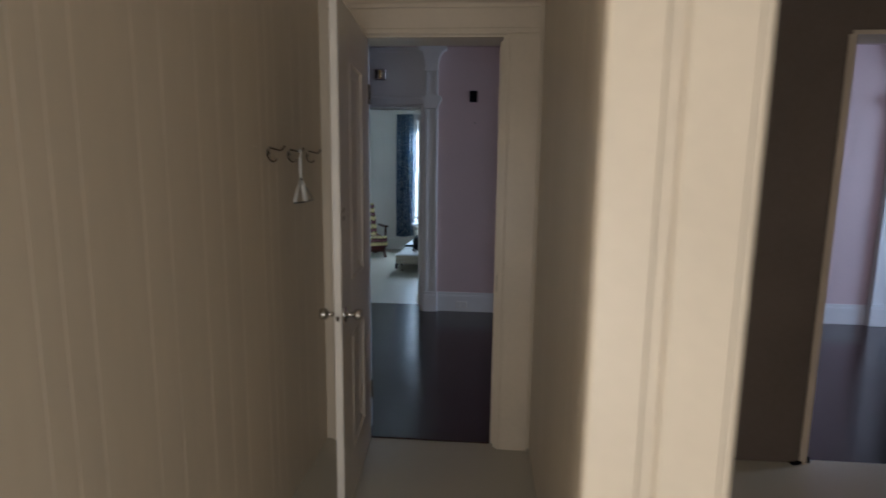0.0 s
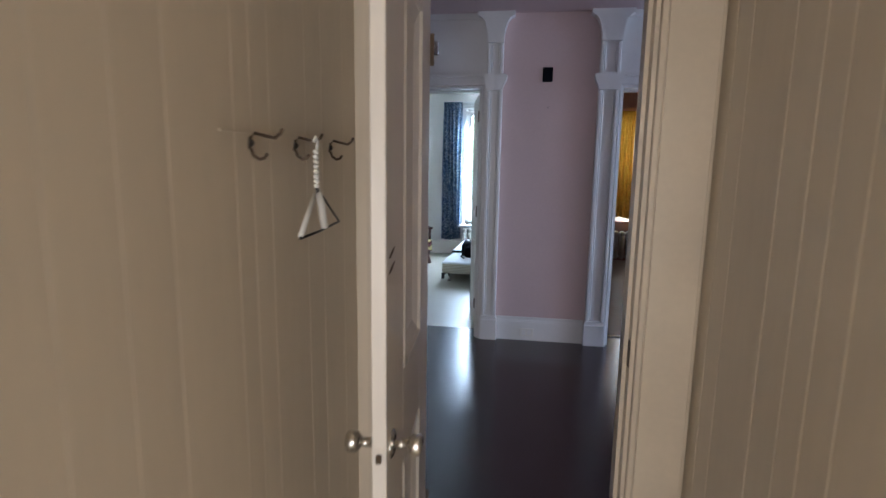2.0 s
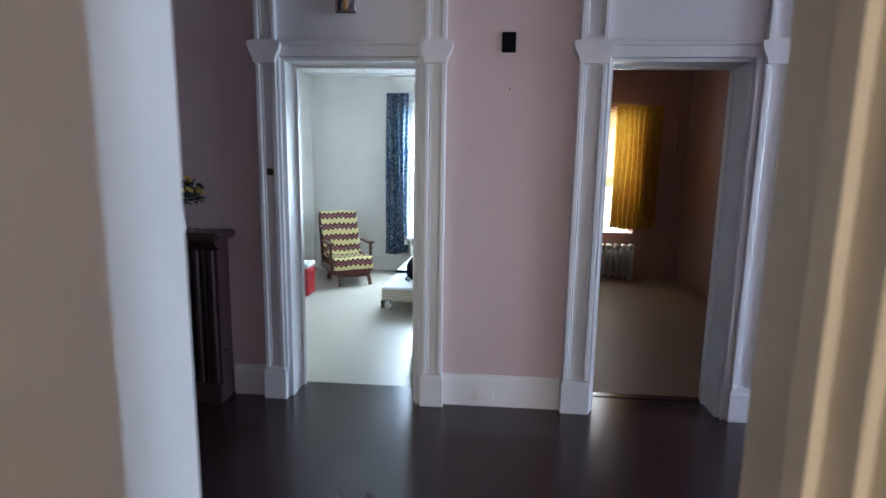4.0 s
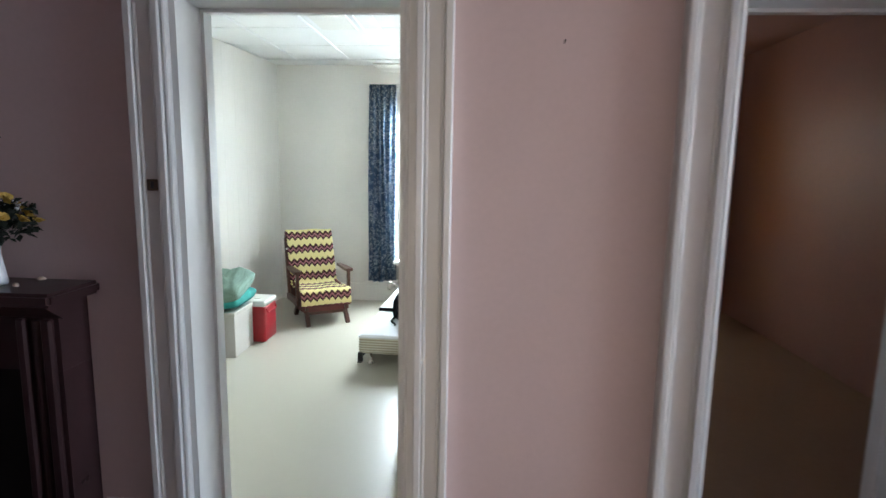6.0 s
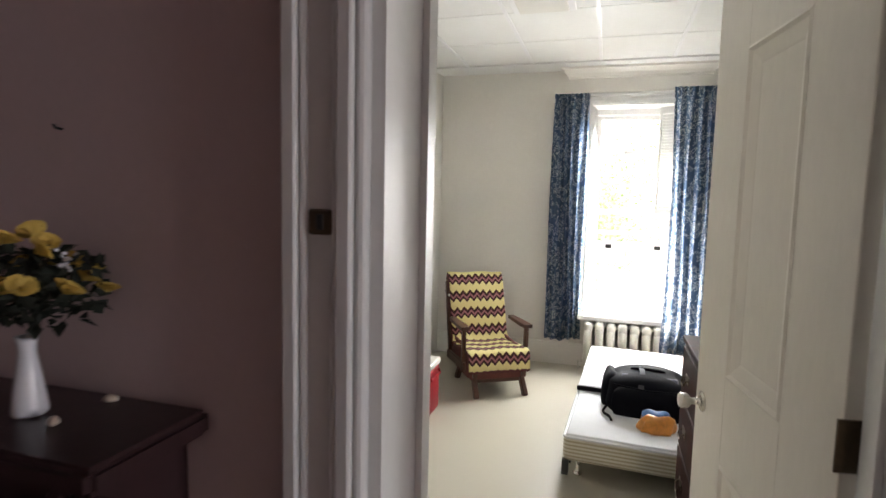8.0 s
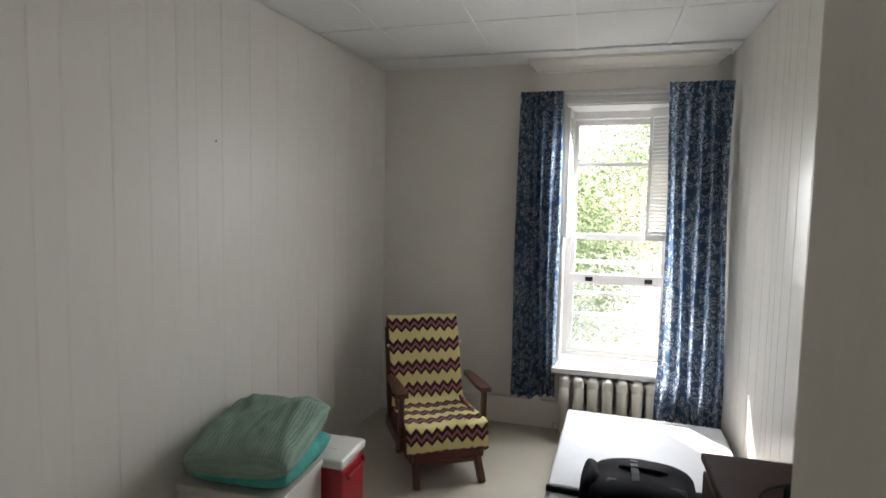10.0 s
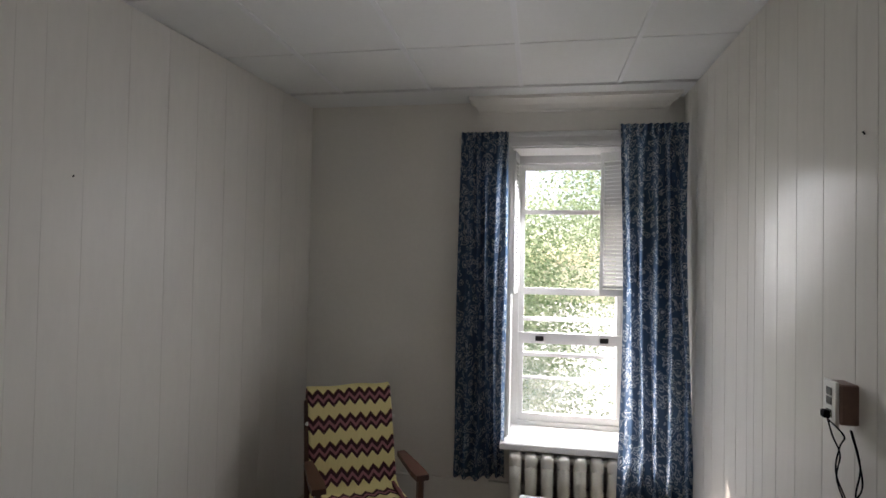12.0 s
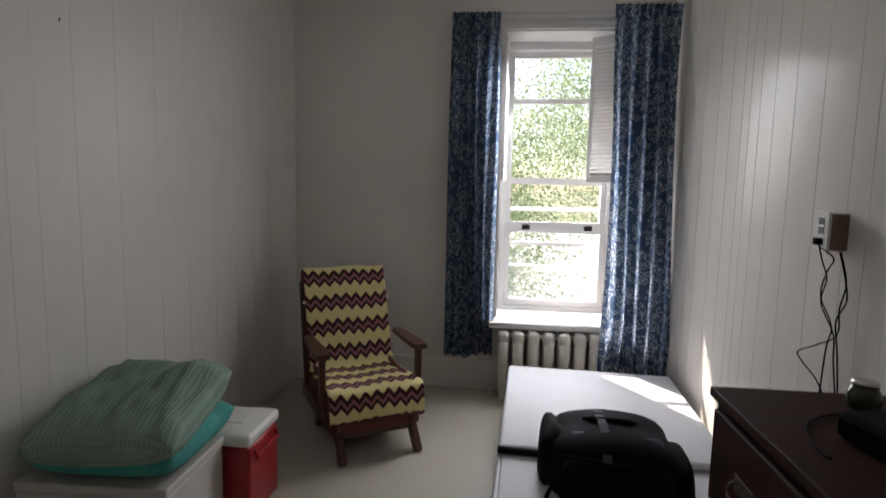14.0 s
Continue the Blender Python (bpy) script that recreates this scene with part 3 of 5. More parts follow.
plate("wall_plate", pose(-0.184, 6.329, 2.257), 0.082, 0.115, M_BLACK, "black square wall plate high on the pink wall", "wall plate")
plate("wall_outlet", pose(-0.27, 6.306, 0.075), 0.12, 0.07, M_PLASTIC_W, "white double outlet set in the baseboard", "outlet", 2, M_TRIM)
plate("light_switch", pose(-1.629, 6.287, 1.482), 0.046, 0.042, M_HINGE, "small dark switch plate on the pilaster", "switch", 1, M_BLACKMETAL)
v = thing("door_chime", pose(-1.143, 6.311, 2.468), "small chrome chime box above the doorway", "chime")
part("housing", boxes((-0.063, 0.063, -0.035, 0, -0.055, 0.055), bevel=0.006), M_CHROME, v)
part("bar", boxes((-0.012, 0.012, -0.046, -0.0352, -0.04, 0.04), bevel=0.004), M_BRASS, v)
part("bar", boxes((-0.045, -0.025, -0.042, -0.0352, -0.045, 0.045), bevel=0.003), M_BLACKMETAL, v)


def nail(x, y, z, nx, ny):
    n = thing("nail", pose(x, y, z), "small bent rusty nail sticking out of the wall", "nail", "nails in the walls")
    bm = bmesh.new()
    sweep(bm, [(0, 0, 0), (nx * 0.014, ny * 0.014, 0.001), (nx * 0.018, ny * 0.018, 0.008)], 0.0028, 6)
    part("shank", bm, M_BLACKMETAL, n)


nail(-2.24, 6.329, 1.646, 0, -1)
nail(-0.17, 6.329, 1.99, 0, -1)
nail(west_x(8.79), 8.79, 1.924, 1, 0)
nail(-0.286, 8.683, 2.006, -1, 0)

# ---- passage: doorway, open door, hooks ----
s = thing("doorway_4", pose(0, 0, 0), "cream painted doorway casing between passage and hall", "doorway", kind="structure")
part("jamb", boxes((0.048, 0.062, 3.452, 3.648, 0, 2.19)), M_CREAM_TRIM, s)
part("jamb", boxes((-0.702, -0.676, 3.452, 3.648, 0, 2.19)), M_TRIM, s)
part("head_jamb", boxes((-0.702, 0.062, 3.452, 3.648, 2.19, 2.215)), M_CREAM_TRIM, s)
part("stop", boxes((0.034, 0.0475, 3.50, 3.54, 0, 2.18)), M_CREAM_TRIM, s)
bm = boxes((0.063, 0.235, 3.438, 3.4595, 0, 2.20))
box(bm, 0.063, 0.0805, 3.431, 3.4375, 0, 2.20, 0.002)
box(bm, 0.0845, 0.235, 3.431, 3.4375, 0, 2.20, 0.002)
part("casing", bm, M_CREAM_TRIM, s)
part("casing", boxes((-0.85, -0.703, 3.438, 3.4595, 0, 2.20)), M_CREAM_TRIM, s)
bm = boxes((-0.85, 0.225, 3.438, 3.4595, 2.2005, 2.35))
box(bm, -0.85, 0.225, 3.424, 3.4375, 2.325, 2.35, 0.004)
box(bm, -0.85, 0.225, 3.430, 3.4375, 2.205, 2.23, 0.003)
part("header", bm, M_CREAM_TRIM, s)
part("strike_plate", boxes((0.0455, 0.0485, 3.462, 3.49, 0.885, 0.975)), M_HINGE, s, "dark metal strike plate")
part("threshold", boxes((-0.67, 0.03, 3.485, 3.56, 0.0, 0.010), bevel=0.004), M_FLOOR_DARK, s, "dark wooden threshold strip")
part("hall_casing", boxes((-0.85, -0.703, 3.6405, 3.662, 0, 2.20), (0.063, 0.21, 3.6405, 3.662, 0, 2.20), (-0.85, 0.21, 3.6405, 3.662, 2.2005, 2.35)), M_TRIM, s)
s2 = thing("doorway_5", pose(0, 0, 0), "doorway casing beyond the partition, darkened by painted shade", "doorway", kind="structure")
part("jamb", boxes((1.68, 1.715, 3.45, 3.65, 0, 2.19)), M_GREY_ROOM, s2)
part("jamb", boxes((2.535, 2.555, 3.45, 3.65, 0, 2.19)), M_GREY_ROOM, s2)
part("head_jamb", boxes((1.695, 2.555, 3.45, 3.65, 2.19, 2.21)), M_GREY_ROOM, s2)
part("latch", boxes((1.7155, 1.722, 3.47, 3.50, 0.88, 0.98)), M_HINGE, s2, "dark metal strike plate")

ds = thing("door_stop", pose(1.64, 3.43, 0, 0, 0, 20), "dark rubber wedge lying on the passage floor", "door stop")
bm = bmesh.new()
prism(bm, [(0, 0), (0.11, 0), (0.11, 0.03), (0, 0.005)], 0.045, pose(0, 0, 0))
part("wedge", bm, M_BLACK, ds)


def panel_door(name, m, width, height, thick, label, paint, knob_z, knob_mat, hinge_zs, escutcheon):
    """Door leaf hinged at the origin and running along local +x; its faces look along local y."""
    d = thing(name, m, label, "door")
    t = thick / 2
    st, rails = 0.225, ((0.0, 0.24), (0.78, 1.03), (height - 0.20, height))
    bm = bmesh.new()
    box(bm, 0, st, -t, t, 0, height, 0.002)
    box(bm, width - st, width, -t, t, 0, height, 0.002)
    for lo, hi in rails:
        box(bm, st, width - st, -t, t, lo, hi)
    part("leaf_frame", bm, paint, d)
    x0, x1 = st, width - st
    for z0, z1 in ((0.24, 0.78), (1.03, height - 0.20)):
        bm = boxes((x0, x1, -t + 0.015, t - 0.015, z0, z1))
        for sy in (-1, 1):
            loops = []
            for inset, depth in ((0.0, 0.0), (0.008, -0.004), (0.016, 0.004), (0.050, 0.013), (0.056, 0.0155)):
                y = sy * (t - depth)
                loops.append([bm.verts.new(c) for c in ((x0 + inset, y, z0 + inset), (x1 - inset, y, z0 + inset), (x1 - inset, y, z1 - inset), (x0 + inset, y, z1 - inset))])
            for l0, l1 in zip(loops, loops[1:]):
                for k in range(4):
                    bm.faces.new((l0[k], l0[(k + 1) % 4], l1[(k + 1) % 4], l1[k]))
        part("door_panel", bm, paint, d)
    kx = width - 0.06
    for sy in (-1, 1):
        k = bmesh.new()
        lathe(k, [(0.026, 0.0), (0.026, 0.006), (0.010, 0.008), (0.010, 0.035), (0.017, 0.040), (0.023, 0.046), (0.024, 0.064), (0.019, 0.070)], 20, pose(kx, sy * t, knob_z, -90 * sy))
        part("knob", k, knob_mat, d, "worn metal door knob", True)
        part("rose", lathe(bmesh.new(), [(0.032, 0), (0.032, 0.003), (0.022, 0.008)], 20, pose(kx, sy * t, knob_z, -90 * sy)), knob_mat, d)
    part("latch_plate", boxes((width, width + 0.002, -0.012, 0.012, knob_z - 0.045, knob_z + 0.02)), paint, d, "painted latch plate")
    part("latch_bolt", boxes((width + 0.002, width + 0.009, -0.006, 0.006, knob_z - 0.012, knob_z + 0.008), bevel=0.002), M_HINGE, d)
    for hz in hinge_zs:
        bm = bmesh.new()
        sweep(bm, [(-0.010, -t - 0.002, hz - 0.05), (-0.010, -t - 0.002, hz + 0.05)], 0.008, 10)
        box(bm, -0.0045, -0.0005, -t, t + 0.012, hz - 0.05, hz + 0.05, 0.001)
        part("hinge", bm, M_HINGE, d, "dark bronze butt hinge")
    if escutcheon:
        part("escutcheon", boxes((kx - 0.016, kx + 0.016, -t - 0.003, -t - 0.0005, 1.16, 1.22), bevel=0.001), M_HINGE, d)
    return d


d1 = panel_door("passage_door", pose(-0.655, 3.452, 0.012, 0, 0, -86.0), 0.765, 2.17, 0.032, "cream painted panelled door standing open into the passage", M_DOOR, 0.925, M_CHROME, (0.3, 1.9), False)
for za, zb in ((1.318, 1.334), (1.350, 1.366)):
    bm = bmesh.new()
    prism(bm, [(0.668, zb), (0.674, zb - 0.003), (0.700, za + 0.004), (0.731, za - 0.002), (0.733, za + 0.002), (0.70, za + 0.012)], 0.0015, pose(0, 0.0162, 0))
    part("scuff", bm, M_HINGE, d1, "dark gouge left by an old lock")
d2 = panel_door("bedroom_door", pose(-0.737, 6.605, 0.012, 0, 0, 99.2), 0.765, 2.13, 0.042, "white painted panelled door standing open into the bedroom", M_DOOR, 0.90, M_CHROME, (0.22, 1.085, 1.93), False)


def coat_hook(y, z):
    h = thing("coat_hook", pose(-0.890, y, z), "twisted dark wire coat hook on the panelling", "hook", "coat hooks in the passage")
    bm = bmesh.new()
    sweep(bm, [(0.0, 0, -0.030), (0.004, 0, 0.0), (0.014, 0.003, 0.010), (0.045, 0.006, 0.002), (0.066, 0.008, -0.002), (0.080, 0.01, 0.010), (0.086, 0.01, 0.022)], 0.0045, 8)
    sweep(bm, [(0.003, 0, -0.028), (0.010, 0, -0.046), (0.024, 0.003, -0.056), (0.038, 0.004, -0.052), (0.045, 0.005, -0.040)], 0.0045, 8)
    bmesh.ops.scale(bm, vec=(0.82, 0.82, 0.82), verts=bm.verts)
    part("wire", bm, M_HINGE, h, smooth=True)
    bm = bmesh.new()
    lathe(bm, [(0.008, 0), (0.008, 0.004), (0.003, 0.008)], 10, pose(0.002, 0, -0.012, 0, 90))
    part("screw", bm, M_BLACKMETAL, h)


for hy in (2.732, 2.955, 3.20):
    coat_hook(hy, 1.605)
structure("hook_rail_edge", boxes((-0.892, -0.889, 2.62, 3.42, 1.612, 1.617)), M_CREAM_TRIM, "thin raised line on the panelling above the hooks", "trim")

hg = thing("clothes_hanger", pose(-0.826, 2.935, 1.590), "white wrapped wire clothes hanger on a hook", "hanger")
bm = bmesh.new()
sweep(bm, [(0, -0.012, 0.012), (0, 0.0, 0.024), (0, 0.012, 0.014), (0, 0.008, -0.02), (0, 0.0, -0.10)], 0.0040, 8)
part("hook_stem", bm, M_PLASTIC_W, hg, smooth=True)
bm = bmesh.new()
sweep(bm, [(0.046, -0.212, -0.194), (0.015, -0.02, -0.203), (-0.015, 0.20, -0.205)], 0.0032, 8)
sweep(bm, [(0, 0.0, -0.10), (-0.012, 0.10, -0.145), (-0.015, 0.20, -0.205)], 0.0030, 8)
sweep(bm, [(0, -0.004, -0.100), (0.024, -0.10, -0.142), (0.046, -0.212, -0.194)], 0.0022, 8)
part("wire", bm, M_BLACKMETAL, hg, smooth=True)
bm = bmesh.new()
for pa, pb, w0, w1 in (((0, 0.0, -0.098), (0.015, 0.010, -0.200), 0.010, 0.017), ((0, -0.006, -0.102), (0.044, -0.205, -0.190), 0.006, 0.010)):
    pa, pb = Vector(pa), Vector(pb)
    sweep(bm, [pa, pa.lerp(pb, 0.4) + Vector((0.003, 0, 0.004)), pb], [w0 * 0.6, w0, w1 * 0.6], 8)
part("wrapping", bm, M_PLASTIC_W, hg, "white cloth wrapping", True)
bm = bmesh.new()
for k in range(8):
    lathe(bm, [(0.004, 0), (0.0075, 0.003), (0.0075, 0.008), (0.004, 0.011)], 8, pose(0, 0, -0.10 + k * 0.0118))
part("beads", bm, M_PLASTIC_W, hg, smooth=True)
part("end_cap", lathe(bmesh.new(), [(0.003, 0), (0.006, 0.003), (0.006, 0.008), (0.003, 0.011)], 8, pose(0.004, -0.010, -0.110)), M_BLACKMETAL, hg)

# ---- hall: fireplace, vase ----
mt = thing("fireplace_mantel", pose(-1.95, 6.329, 0), "dark purple-brown painted wooden fireplace mantel", "mantel")
bm = bmesh.new()
prism(bm, [(-1.62, 1.065), (0.062, 1.065), (0.062, 1.114), (-1.62, 1.114)], 0.262, pose(0, -0.262, 0))
bmesh.ops.bevel(bm, geom=[e for e in bm.edges], offset=0.012, segments=3, affect="EDGES")
part("shelf", bm, M_MANTEL, mt)
part("frieze", boxes((-1.56, 0.0, -0.150, 0, 0.80, 1.0645)), M_MANTEL, mt)
bm = bmesh.new()
prism(bm, [(-0.15, 1.0), (-0.24, 1.064), (-0.15, 1.064)], 1.60, pose(0.02, 0, 0, 0, 0, 90))
part("bed_mould", bm, M_MANTEL, mt)
for x0 in (-0.16, -1.56):
    bm = boxes((x0, x0 + 0.16, -0.150, 0, 0, 0.7995))
    box(bm, x0 + 0.012, x0 + 0.050, -0.178, -0.1505, 0.13, 1.0, 0.008)
    box(bm, x0 + 0.105, x0 + 0.148, -0.178, -0.1505, 0.13, 1.0, 0.008)
    sweep(bm, [(x0 + 0.078, -0.155, 0.13), (x0 + 0.078, -0.155, 0.99)], 0.016, 10)
    part("leg", bm, M_MANTEL, mt)
    part("plinth", boxes((x0 - 0.008, x0 + 0.168, -0.188, -0.1505, 0, 0.1295), bevel=0.004), M_MANTEL, mt)
part("firebox", boxes((-1.40, -0.16, -0.02, 0, 0.0, 0.80)), M_SOOT, mt, "sooty black fire opening")

vs = thing("vase", pose(-2.178, 6.195, 1.1145), "white ribbed milk glass bud vase on the mantel", "vase")
part("body", lathe(bmesh.new(), [(0.026, 0), (0.0295, 0.005), (0.029, 0.016), (0.0245, 0.050), (0.0185, 0.088), (0.0145, 0.116), (0.0155, 0.132), (0.0190, 0.145), (0.015, 0.144), (0.011, 0.10)], 32, flute=0.02), M_VASE, vs, smooth=True)
fl = thing("flower_bunch", pose(-2.155, 6.195, 1.258), "bunch of faded yellow silk roses with dark leaves", "flowers")
rng = random.Random(4)
bm = bmesh.new()
for k in range(16):
    a, r = rng.uniform(0, 6.28), rng.uniform(0.02, 0.10)
    sweep(bm, [(0, 0, 0.0), (r * 0.3 * math.cos(a), r * 0.3 * math.sin(a), 0.07), (r * math.cos(a), r * math.sin(a), rng.uniform(0.09, 0.17))], 0.002, 5)
for k in range(420):
    a, r = rng.uniform(0, 6.28), 0.115 * math.sqrt(rng.uniform(0.01, 1))
    z = rng.uniform(0.015 + 0.25 * r, 0.175 - 0.3 * r)
    m = pose(r * math.cos(a), r * math.sin(a), z, rng.uniform(-60, 60), rng.uniform(-60, 60), rng.uniform(0, 360))
    w, l = rng.uniform(0.008, 0.014), rng.uniform(0.02, 0.04)
    q = [bm.verts.new(m @ Vector(c)) for c in ((0, 0, 0), (w, l * 0.5, 0.004), (0, l, 0), (-w, l * 0.5, 0.004))]
    bm.faces.new(q)
part("foliage", bm, M_LEAF, fl)
for k in range(19):
    a = k * 2.4
    r = 0.015 + 0.105 * math.sqrt((k + 0.5) / 19)
    z = 0.176 - 0.85 * max(0, r - 0.04) + rng.uniform(-0.04, 0.012)
    bm = bmesh.new()
    size = rng.uniform(0.024, 0.032)
    base = pose(r * math.cos(a), r * math.sin(a), z, rng.uniform(-25, 25) - 30 * math.sin(a), rng.uniform(-25, 25) + 30 * math.cos(a), rng.uniform(0, 90))
    for ring, (n, rad, tilt) in enumerate(((6, 1.0, 35), (5, 0.75, 60), (4, 0.45, 78))):
        for j in range(n):
            m = base @ pose(0, 0, 0, 0, 0, 360 * j / n + 20 * ring) @ pose(0, 0, 0.002 * ring, tilt)
            pts = [m @ Vector(c) * 1 for c in ((0, 0, 0), (size * 0.55 * rad, size * 0.55 * rad, 0.003), (size * 0.35 * rad, size * rad, 0), (-size * 0.35 * rad, size * rad, 0), (-size * 0.55 * rad, size * 0.55 * rad, 0.003))]
            bm.faces.new([bm.verts.new(p) for p in pts])
    part("rose", bm, M_PETAL, fl, "yellow silk rose")
bm = bmesh.new()
for k in range(60):
    c = (k // 6) * 2.1
    a, r = c + rng.gauss(0, 0.10), 0.075 + 0.03 * math.sin(c * 3) + rng.gauss(0, 0.006)
    bmesh.ops.create_icosphere(bm, subdivisions=1, radius=0.0035, matrix=pose(r * math.cos(a), r * math.sin(a), 0.155 - 0.5 * (r - 0.05) + rng.gauss(0, 0.010)))
part("filler_blossom", bm, M_VASE, fl, "tiny white filler blossoms")
for px, py, pa in ((-2.095, 6.290, 20), (-2.096, 6.175, -30)):
    sh = thing("shell", pose(px, py, 1.1145, 0, 0, pa), "small pale shell lying on the mantel shelf", "shell", "shells on the mantel")
    part("body", lathe(bmesh.new(), [(0.012, 0), (0.017, 0.003), (0.013, 0.010), (0.004, 0.014)], 14, Matrix.Diagonal((1.0, 0.6, 1, 1))), M_SHELL, sh, smooth=True)

# ---- bedroom: window ----
wd = thing("window_1", pose(0, 0, 0), "tall white painted sash window in a deep recess", "window", kind="structure")
part("casing", boxes((-1.455, -1.362, 10.575, 10.599, 0.45, 2.385), (-0.558, -0.468, 10.575, 10.599, 0.45, 2.385)), M_TRIM, wd)
bm = boxes((-1.46, -0.466, 10.575, 10.599, 2.3855, 2.445))
box(bm, -1.47, -0.462, 10.55, 10.599, 2.4455, 2.475, 0.006)
box(bm, -1.46, -0.466, 10.568, 10.5745, 2.40, 2.42, 0.003)
part("header", bm, M_TRIM, wd)
part("window_sill", boxes((-1.40, -0.49, 10.44, 10.975, 0.462, 0.502), bevel=0.006), M_SILL, wd)
part("reveal", boxes((-1.36, -1.352, 10.60, 10.86, 0.503, 2.384), (-0.568, -0.56, 10.60, 10.86, 0.503, 2.384), (-1.352, -0.568, 10.60, 10.86, 2.376, 2.384)), M_TRIM, wd)
part("window_frame", boxes((-1.352, -1.31, 10.86, 10.97, 0.503, 2.376), (-0.608, -0.568, 10.86, 10.97, 0.503, 2.376), (-1.31, -0.608, 10.86, 10.97, 2.325, 2.376), (-1.31, -0.608, 10.86, 10.97, 0.503, 0.53)), M_TRIM, wd)


def sash(y, z0, z1, rails, name):
    bm = boxes((-1.309, -1.275, y - 0.016, y + 0.016, z0, z1), (-0.643, -0.609, y - 0.016, y + 0.016, z0, z1))
    for lo, hi in rails:
        box(bm, -1.275, -0.643, y - 0.016, y + 0.016, lo, hi)
    return part(name, bm, M_TRIM, wd)


up = sash(10.935, 1.06, 2.324, ((2.285, 2.324), (1.972, 2.002), (1.405, 1.452), (1.06, 1.085)), "upper_sash")
lo = sash(10.895, 0.531, 1.14, ((1.07, 1.14), (0.531, 0.58)), "lower_sash")
st = sash(10.962, 0.531, 1.40, ((1.215, 1.242), (0.965, 0.992), (0.806, 0.820)), "storm_sash")
for x in (-1.162, -0.727):
    bm = boxes((x - 0.028, x + 0.028, 10.868, 10.8785, 1.085, 1.12), bevel=0.003)
    part("sash_lift", bm, M_BLACKMETAL, lo, "dark metal sash lift")
for z0, z1, y in ((1.085, 1.405, 10.935), (1.452, 1.972, 10.935), (2.002, 2.285, 10.935), (0.58, 1.07, 10.895)):
    p = part("pane", boxes((-1.275, -0.643, y - 0.002, y + 0.002, z0, z1)), M_GLARE_GLASS if z1 < 1.2 else M_GLASS, wd)
    p.visible_shadow = False


def louvre(name, m, w, z0, z1, label):
    s = thing(name, m, label, "shutter", "window shutters")
    part("stile", boxes((0, 0.022, -0.01, 0.01, z0, z1)), M_TRIM, s)
    part("stile", boxes((w - 0.022, w, -0.01, 0.01, z0, z1)), M_TRIM, s)
    part("rail", boxes((0.022, w - 0.022, -0.01, 0.01, z0, z0 + 0.04)), M_TRIM, s)
    part("rail", boxes((0.022, w - 0.022, -0.01, 0.01, z1 - 0.06, z1)), M_TRIM, s)
    n = int((z1 - z0 - 0.10) / 0.026)
    first = None
    for k in range(n):
        if first is None:
            bm = bmesh.new()
            box(bm, 0.022, w - 0.022, -0.016, 0.016, -0.002, 0.002, m=pose(0, 0, 0, 38))
            first = finish(bm, "slat", M_TRIM)
        ob = new("slat", first)
        ob.parent = s
        ob.location = (0, 0, z0 + 0.055 + k * 0.026)


louvre("louvre_shutter", pose(-0.572, 10.615, 0, 0, 0, 150), 0.235, 1.425, 2.365, "white louvred half shutter folded beside the window")
louvre("louvre_shutter", pose(-1.342, 10.612, 0, 0, 0, 84), 0.17, 1.425, 2.365, "white louvred half shutter folded flat in the recess")

# shallow pier over the window with a flared crown under the ceiling
bm = boxes((-1.565, -0.405, 10.548, 10.5985, 2.4765, 2.60), (-1.565, -1.475, 10.548, 10.5985, 0.21, 2.476), (-0.462, -0.405, 10.548, 10.5985, 0.21, 2.476))
rings = []
for z, o in ((2.598, 0.0), (2.604, 0.010), (2.614, 0.012), (2.622, 0.018), (2.638, 0.027), (2.656, 0.046), (2.664, 0.058), (2.6645, 0.066), (2.684, 0.068)):
    rings.append([bm.verts.new(c) for c in ((-1.565 - o, 10.5985, z), (-1.565 - o, 10.548 - 1.5 * o, z), (-0.405 + o, 10.548 - 1.5 * o, z), (-0.405 + o, 10.5985, z))])
for r0, r1 in zip(rings, rings[1:]):
    for k in range(4):
        bm.faces.new((r0[k], r0[(k + 1) % 4], r1[(k + 1) % 4], r1[k]))
bm.faces.new(rings[0][::-1])
bm.faces.new(rings[-1])
structure("trim_window_cornice", bm, M_WALL_WHITE, "white plaster pier and flared cornice above the window", "trim")
structure("baseboard_bedroom", boxes((-2.76, -0.286, 10.578, 10.599, 0, 0.19), (-2.76, -0.286, 10.57, 10.599, 0.1905, 0.205)), M_WALL_WHITE, "white painted bedroom baseboard", "baseboard")


